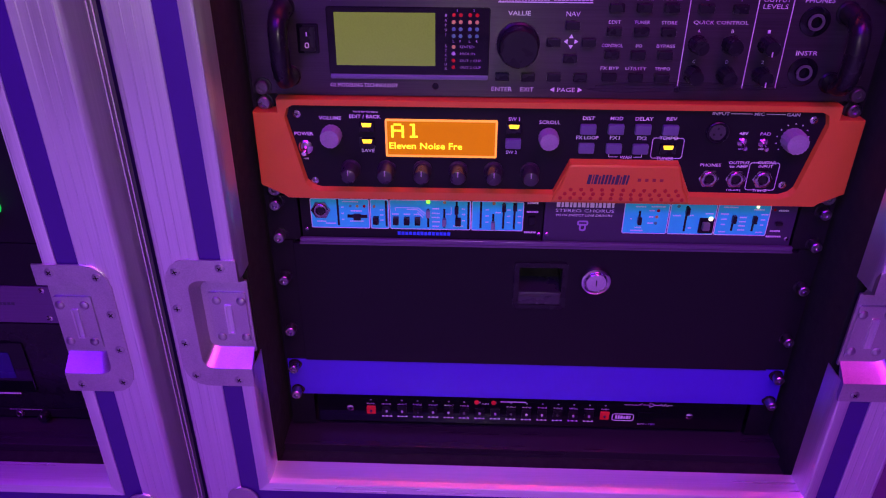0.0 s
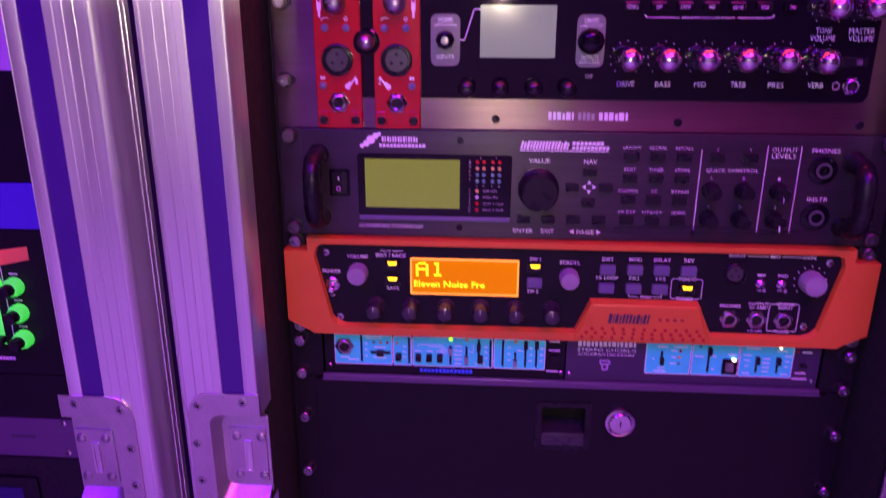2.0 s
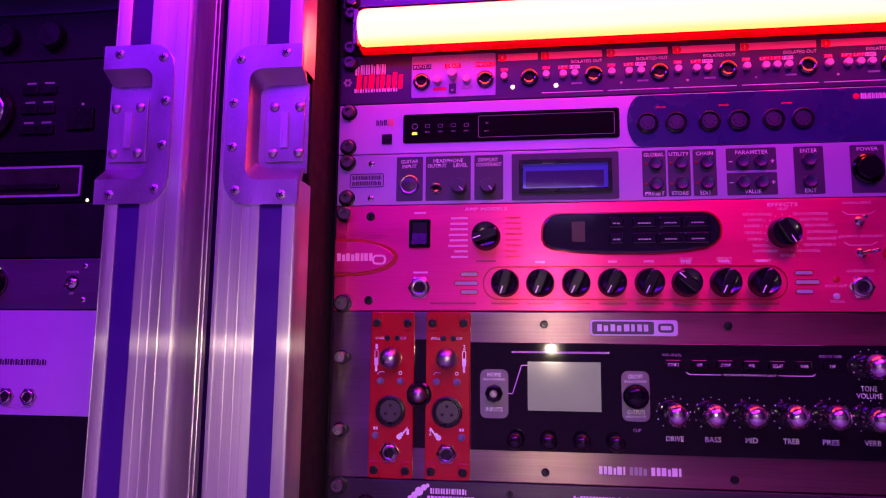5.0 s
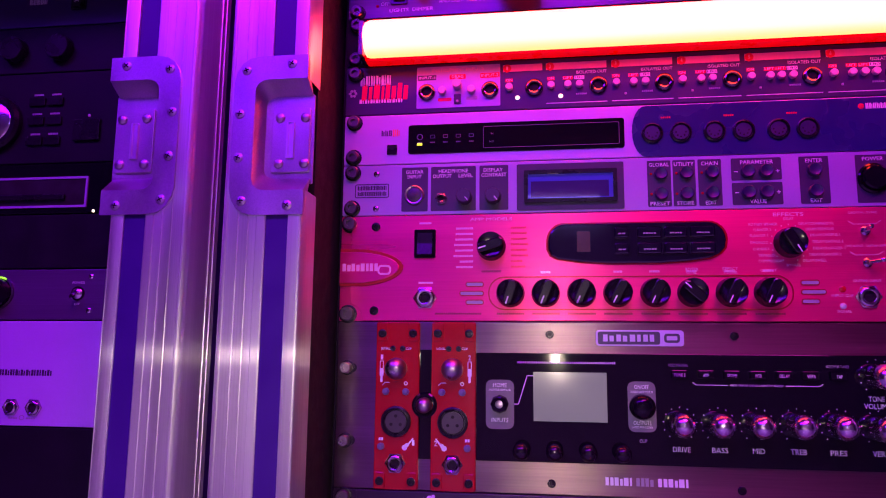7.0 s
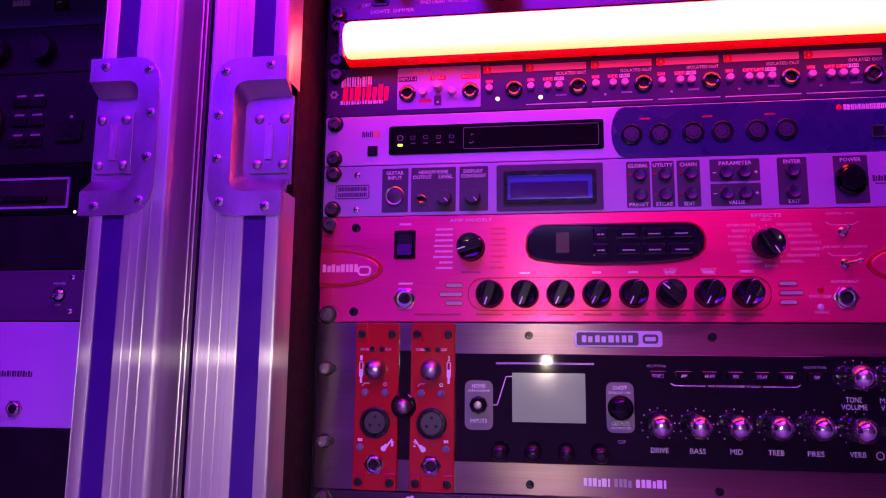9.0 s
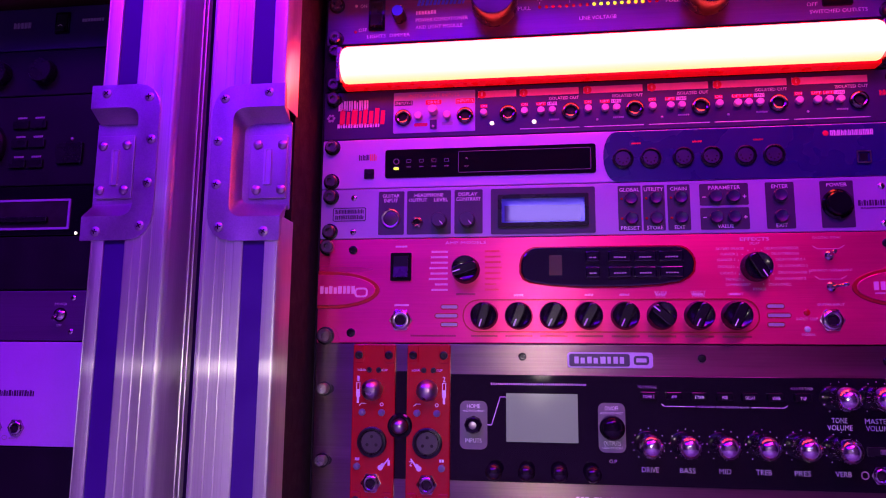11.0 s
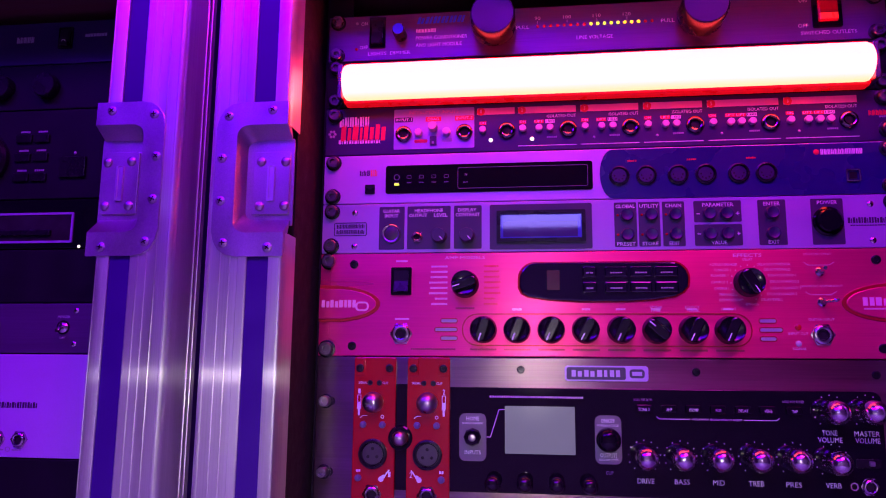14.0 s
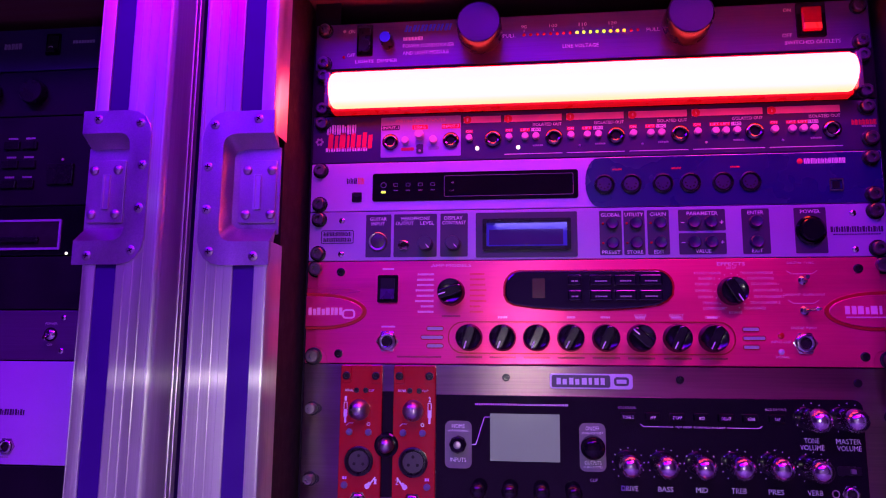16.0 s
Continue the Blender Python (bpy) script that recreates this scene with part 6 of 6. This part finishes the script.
    part("maker_symbol", ring(27.6, 37, 592.4, 597, 1.4, FACE, FACE + 0.3, 1.5), GREY_LILAC, t), part("maker_symbol", ring(29.4, 35.4, 587, 593.6, 1.6, FACE, FACE + 0.35, 2.2), GREY_LILAC, t)
    for x0, x1, sl in ((66.4, 104.8, 0), (105.4, 144.8, 0), (145.4, 190, 0)):
        p = part("printed_field", plate(x0, x1, zb, 615, FACE, FACE + 0.25, 1.6), SKY_BLUE, t, "sky-blue printed field")
        part("field_edge", ring(x0, x1, zb, 615, 0.6, FACE + 0.25, FACE + 0.45, 1.6), WHITE_INK, p)
    for x, za, zc, pos in ((80, 595, 607.6, 599), (119.6, 588.6, 613, 609), (160, 590, 605, 602), (177.4, 590, 605, 602)):
        slider(x, za, zc, pos)
    part("mode_button_base", plate(131.4, 144, 587.4, 602, o, o + 1.0, 0.8), GLOSS, t)
    button(t, 137, 595, 6, 7, 4, GREY_PLASTIC, o + 1.0)
    lamp_dot(t, 140.6, 601.6, 2.0, LED_WHITE, o + 1.0), lamp_dot(t, 178.6, 613.4, 1.4, LED_WHITE, o)
    for x, z, m in ((95.4, 608, LED_RED_OFF), (94.8, 602, LED_Y_OFF), (94.6, 596, LED_G_OFF), (112, 612.6, LED_G_OFF)):
        lamp_dot(t, x, z, 1.4, m, o)
    for i, (x, z, w) in enumerate(((80, 611.6, 9), (95, 611.8, 12), (80, 591.6, 6), (79, 588.6, 11), (90, 608, 5), (90, 602, 4), (90, 596, 5), (73, 600, 1.6), (111.6, 603.6, 7), (124, 604, 4), (124, 592, 3), (139, 606, 7), (137, 590, 8),
                              (152, 606, 7), (152, 601, 5), (152, 596, 4), (168, 603, 6), (168, 599, 6), (168, 595, 6), (168, 591, 6), (185.6, 606, 6), (185, 601, 4), (185, 596, 3), (152, 589, 6), (184, 589, 6), (156, 612.4, 12), (180, 610.6, 9))):
        badge(t, x - w / 2, x + w / 2, z, 1.1, max(2, int(w / 1.4)), WHITE_INK, o, seed=i)
    lamp_dot(t, 193.4, 610.6, 1.2, LED_RED_OFF), badge(t, 196.6, 205, 610, 1.5, 6, WHITE_INK), badge(t, 193, 202, 590.4, 1.5, 5, WHITE_INK), badge(t, 190.6, 203.6, 585, 1.6, 8, WHITE_INK)
    part("power_lever", box(195.6, 201.6, 597, 600, FACE, FACE + 4, 0.8), SOFT, t)
    screw(t, 208.6, 583, 2.2), screw(t, 1.8, 583, 1.8)


def rack_drawer():
    zl, zh = u(19), u(16)
    t = thing("storage_drawer_unit", 0, 0, zl, "black lockable steel rack drawer with recessed pull", "drawer", "gear in the racks")
    part("drawer_box", box(-210, 210, zl + 4, zh - 4, -300, -26), BLACK, t)
    front = bmesh.new()
    for x0, x1, z0, z1 in ((-222, -20, zl + 0.8, zh - 2.4), (19, 222, zl + 0.8, zh - 2.4), (-20, 19, zl + 0.8, 511), (-20, 19, 552, zh - 2.4)):
        add_box(front, x0, x1, z0, z1, 0, 4.5)
    part("drawer_front", front, BLACK, t)
    part("top_flange", plate(-216, 216, zh - 2.2, zh - 0.2, 0, 6, 0.8), PURPLE_GREY, t)
    for s in (-1, 1):
        a, b = sorted((s * 222.6, s * 241.3))
        part("ear", plate(a, b, zl + 0.4, zh - 0.4, 0, 2.4, 1.5, 0.4), BLACK, t)
        for z in (534.4, 477.4):
            rack_bolt(t, s * 232.6, z, 2.4, PEWTER, r=4.8, h=10)
    p = part("recessed_pull", ring(-24.5, 23.6, 506, 555.4, 4.8, 4.5, 6.6, 3.5), SOFT, t, "black recessed pull handle")
    part("pull_recess", box(-19.8, 18.8, 524.6, 550.8, -24, -22), HOLE, p)
    for x0, x1, z0, z1 in ((-21.6, -19.6, 510.8, 552.6), (18.6, 20.6, 510.8, 552.6), (-19.6, 18.6, 550.6, 552.6)):
        part("recess_wall", box(x0, x1, z0, z1, -22, 5.6), SOFT, p)
    part("pull_apron", plate(-19.6, 18.6, 510.8, 524.6, -22, 5.4, 0.6, 0.4), PULL, p)
    part("finger_lip", plate(-19.6, 18.6, 521.6, 526.0, 5.4, 8.6, 1.6, 1.2), PULL, p)
    k = turned("lock", ("lock",), [(14, 0), (14, 2.0), (13, 4.2), (11.4, 4.8), (10.2, 4.2), (9.6, 5.0), (8.8, 5.8), (0, 6.0)], CHROME, t, 49, 538, 4.5, 36, "round chrome lock")
    part("key_slot", box(48.5, 49.5, 535, 541, 10.4, 10.65), HOLE, k)


def lower_panels():
    t = thing("blank_panel", 0, 0, u(20), "plain blue painted blank rack panel", "rack panel", "gear in the racks")
    part("faceplate", plate(-241.3, 241.3, u(20) + 0.4, u(19) - 0.4, 0, 2.4, 1.0, 0.4), BLUE_PANEL, t)
    for s in (-1, 1):
        for z in (u(19) - 6.35, u(20) + 6.35):
            part("bolt_slot", plate(s * 233 - 6, s * 233 + 6, z - 3.4, z + 3.4, 2.4, 2.6, 3.3), HOLE, t)
            rack_bolt(t, s * 234, z, 2.6, PEWTER, r=4.8, h=10)
    t = thing("power_supply", 0, 0, u(21), "black rack pedal power supply with a row of sockets", "power supply", "gear in the racks")
    part("faceplate", plate(-216, 216, 358, u(20) - 0.8, -8, 0.0, 1.0, 0.4), GLOSS, t)
    part("chassis", box(-212, 212, 352, u(20) - 2, -150, -8), BLACK, t)
    o = 0.0
    for x in (-183, 161):
        screw(t, x, 375.4, 4.0, o)
    for i in range(16):
        x, z = -161.6 + 15.83 * i, 374.0
        red = i in (0, 15)
        s = part("power_socket", plate(x - 4.6, x + 4.6, z - 5, z + 5, o, o + 1.4, 1.0, 0.3), RED_INK if red else SOFT, t, "red mains socket" if red else "")
        turned("socket_pin", ("spin",), [(1.3, 0), (1.0, 1.6), (0, 1.8)], DARK_INK if red else (LED_CLEAR if i % 3 else PEWTER), s, x, z - 0.6, o + 1.4, 10)
        if i not in (7, 8):
            lettering(t, "9VAC" if red else ("18VDC" if i in (1, 2, 13, 14) else "9VDC"), x - 4.6, x + 4.6, 381.8, 1.7, WHITE_INK, o)
        turned("lamp_hole", ("lh",), [(1.0, 0), (0, 0.3)], GREY_INK, t, x, 386.6, o, 8)
        if not red:
            line(t, x - 4.6, 365.4, x + 4.6, 365.4, 0.4, WHITE_INK, o)
            for dx in (-4.2, 0, 4.2):
                turned("polarity_mark", ("pm",), [(1.1, 0), (0, 0.3)], WHITE_INK, t, x + dx, 365.4, o, 8)
    for x in (-54, -37):
        turned("voltage_trimmer", ("vt",), [(2.6, 0), (2.4, 1.0), (0, 1.2)], RED_INK, t, x, 387, o, 12)
    lettering(t, "ADJ", -49, -42, 384.8, 2.0, WHITE_INK, o)
    badge(t, -30, -4, 388.4, 1.2, 12, WHITE_INK, o)
    part("maker_plate", ring(83.4, 105.6, 367.4, 376.8, 0.8, o, o + 0.4, 3.0), WHITE_INK, t)
    badge(t, 86.4, 102.6, 372.1, 4.2, 3, WHITE_INK, o, gap=0.15)
    for x0, z0, x1, z1 in ((94, 388.6, 109, 388.6), (109, 388.6, 112, 391), (113, 389, 120, 389), (119.6, 392, 119.6, 386), (119.6, 392, 125, 389), (119.6, 386, 125, 389), (125, 389, 130, 389), (130, 389, 131, 391), (131, 391, 133, 387),
                           (133, 387, 135, 391), (135, 391, 137, 387), (137, 387, 138, 389), (138, 389, 142, 389)):
        line(t, x0, z0, x1, z1, 0.4, WHITE_INK, o)
    part("rocker_switch", plate(109, 126, 367.6, 381, o, o + 2.4, 1.0, 0.5), GLOSS, t)
    lettering(t, "OFF - ON", 110, 127.4, 363.6, 2.2, WHITE_INK, o)


preamp_modeler()
effects_processor()
orange_processor()
half_rack_units()
rack_drawer()
lower_panels()

# ---- gear in the second case, seen past its rim ----


def side_panel(name, z0, z1, mat, label, category="rack unit"):
    return rack_panel(name, z0, z1, mat, label, category, cx=RACK1, depth=240)


def second_rack():
    t = side_panel("rack_recorder", 1206, 1249.5, INJECTOR, "dark blue rack unit with a power switch")
    rocker(t, -512, -497, 1221, 1243), badge(t, -557, -538, 1232, 6, 5, GREY_INK), badge(t, -485, -462, 1234, 3, 8, GREY_INK)
    turned("off_mark", ("offm",), [(2.4, 0), (2.4, 0.3), (1.8, 0.3)], WHITE_INK, t, -505, 1227, FACE + 3.4, 14)
    t = side_panel("rack_compressor", 1160, 1205.6, BLACK, "black rack unit with large dark knobs")
    for x in (-612, -565, -518):
        knob(t, x, 1182.5, 12.5, 9, SOFT, 30, None)
    t = side_panel("rack_sampler", 1072, 1159.6, BLACK, "dark rack recorder with a silver jog wheel")
    j = turned("jog_wheel", ("jog",), [(26, 0), (26, 5), (23.5, 8), (20, 8), (19.6, 7.4), (0, 7.4)], SOFT, t, -577, 1111, FACE, 40, "black jog wheel")
    turned("wheel_face", ("jogf",), [(19, 0), (18, 0.6), (6, 1.4), (0, 1.4)], CHROME, j, -577, 1111, FACE + 7.4, 36, "silver wheel face")
    for i, z in enumerate((1131, 1112.5, 1093)):
        for x in (-537, -519):
            button(t, x, z, 16, 8, 2.4, SOFT)
            badge(t, x - 5, x + 5, z + 7.0, 1.8, 5, GREY_INK, seed=i)
    button(t, -484.5, 1102, 26, 20, 3, SOFT)
    lamp_dot(t, -484, 1116, 1.5, LED_CLEAR)
    t = side_panel("disc_drive", 1024.6, 1071.6, GLOSS, "black rack disc drive with a silver outlined tray")
    f = part("tray_frame", ring(-640, -479, 1030, 1058.6, 2.0, FACE, FACE + 1.4, 1.2), GREY_LILAC, t, "silver tray outline")
    part("tray_front", box(-638, -481, 1032, 1056.6, FACE, FACE + 0.6), HOLE, f)
    part("tray", box(-620, -500, 1037, 1042, FACE + 0.6, FACE + 4, 0.8), SOFT, f)
    lamp_dot(t, -472, 1026.4, 1.5, LED_WHITE)
    side_panel("blank_panel", 974.6, 1024, BLACK, "plain black blank rack panel", "rack panel")
    t = side_panel("headphone_amp", 928.6, 974, PURPLE_GREY, "purple-grey rack unit with a green-lit volume knob")
    turned("knob_ring", ("lring",), [(14.6, 0), (14.6, 1.4), (12.8, 1.6), (12.6, 0.2)], BOLT, t, -557, 953, FACE, 32)
    arc = [(-557 + r * math.cos(radians(a)), 953 + r * math.sin(radians(a))) for r, turn in ((14.4, range(60, 151, 10)), (13.0, range(150, 59, -10))) for a in turn]
    part("lit_arc", add_prism(bmesh.new(), arc, FACE + 1.2, FACE + 1.9), LED_G, t, "green lit arc")
    knob(t, -557, 953, 12.4, 14, SOFT, 0, None)
    toggle(t, -480, 952, 5.0, (0.1, -0.4)), turned("toggle_base", ("tgb",), [(6.4, 0), (6.4, 0.6), (0, 0.6)], SOFT, t, -480, 952, FACE, 18)
    lettering(t, "POWER", -486, -474, 961.6, 2.2), lettering(t, "OFF", -482.6, -477.6, 942.6, 2.0)
    for z in (967, 937):
        screw(t, -468.5, z, 2.6)
    t = side_panel("audio_interface", 836.5, 928, WHITE_PANEL, "white rack audio interface with headphone sockets")
    badge(t, -549, -498, 882.5, 5.2, 10, DARK_GREY, seed=4, gap=0.2, label="dark product mark")
    for x in (-534, -512.4):
        jack(t, x, 852.6, 6.8)
    badge(t, -536, -527, 843.4, 1.4, 4, GREY_INK), badge(t, -519, -510, 843.4, 1.4, 4, GREY_INK)
    part("headphone_symbol", ring(-525.6, -520.6, 841.8, 846, 0.6, FACE, FACE + 0.3, 2), GREY_INK, t)
    side_panel("blank_panel", 745, 836, BLACK, "plain black blank rack panel", "rack panel")
    side_panel("blank_panel", 703.4, 744.6, BLUE_PANEL, "plain blue painted blank rack panel", "rack panel")
    t = side_panel("rack_mixer", 563.4, 703, BLACK, "black rack mixer with glowing green knobs and faders", "mixer")
    for x, zs in ((-487, (651, 626, 600.5)), (-507, (654,)), (-527, (654,))):
        for z in zs:
            k = turned("green_knob", ("gk",), [(8.4, 0), (8.4, 5), (7.2, 9), (0, 9.6)], NEON_GREEN, t, x, z, FACE, 24, "glowing green knob")
            turned("knob_cap", ("gkc",), [(6.0, 0), (5.8, 7), (5.0, 8.6), (0, 8.8)], SOFT, k, x - 0.8, z - 0.6, FACE + 8, 20)
            badge(t, x - 4, x + 4, z + 11.4, 1.5, 4, WHITE_INK)
    for x in (-509, -523, -537):
        f = part("fader_slot", box(x - 3.4, x + 3.4, 594, 636, FACE, FACE + 0.5), NEON_GREEN, t, "lit green fader slot")
        part("fader_cap", box(x - 4.6, x + 4.6, 596, 603, FACE + 0.5, FACE + 8, 1), SOFT, f)
    line(t, -497.6, 588, -497.6, 690, 0.6)
    for x in (-512, -502.6):
        turned("red_knob", ("rk",), [(4.2, 0), (4.0, 6), (0, 6.6)], LED_RED, t, x, 679, FACE, 18, "glowing red knob")
    part("tape_label", add_prism(bmesh.new(), [(-507, 668), (-470, 676), (-470, 688), (-497, 684)], FACE, FACE + 0.4), ORANGE_INK, t, "orange tape label")
    badge(t, -516, -500, 579.6, 3, 5, WHITE_INK)
    side_panel("blank_panel", 517.4, 563, BLACK, "plain black blank rack panel", "rack panel")
    t = side_panel("patch_panel", 474.6, 517, PURPLE_GREY, "purple-grey rack panel with bright corner screws")
    for z in (512.6, 481):
        screw(t, -466.4, z, 3.2)
    badge(t, -520, -496, 497, 3, 6, DARK_GREY)
    t = side_panel("cassette_deck", 366, 474, SOFT, "black rack cassette deck with a dark window", "cassette deck")
    part("door", plate(-640, -502, 390, 452, FACE, FACE + 2.4, 3, 0.8), GLOSS, t, "dark cassette door")
    part("window", plate(-600, -518, 408, 440, FACE + 2.4, FACE + 3.0, 2, 0.3), NAVY, t)
    badge(t, -545, -521, 386, 1.8, 9, WHITE_INK)
    t = side_panel("preamp", 354, 365.6, BLACK, "slim black rack preamp at the foot of the case")
    jack(t, -529, 360, 4.4), knob(t, -502, 360, 5, 9, SOFT, 0, WHITE_INK), badge(t, -540, -505, 364.4, 0.9, 12, GREY_INK)


second_rack()
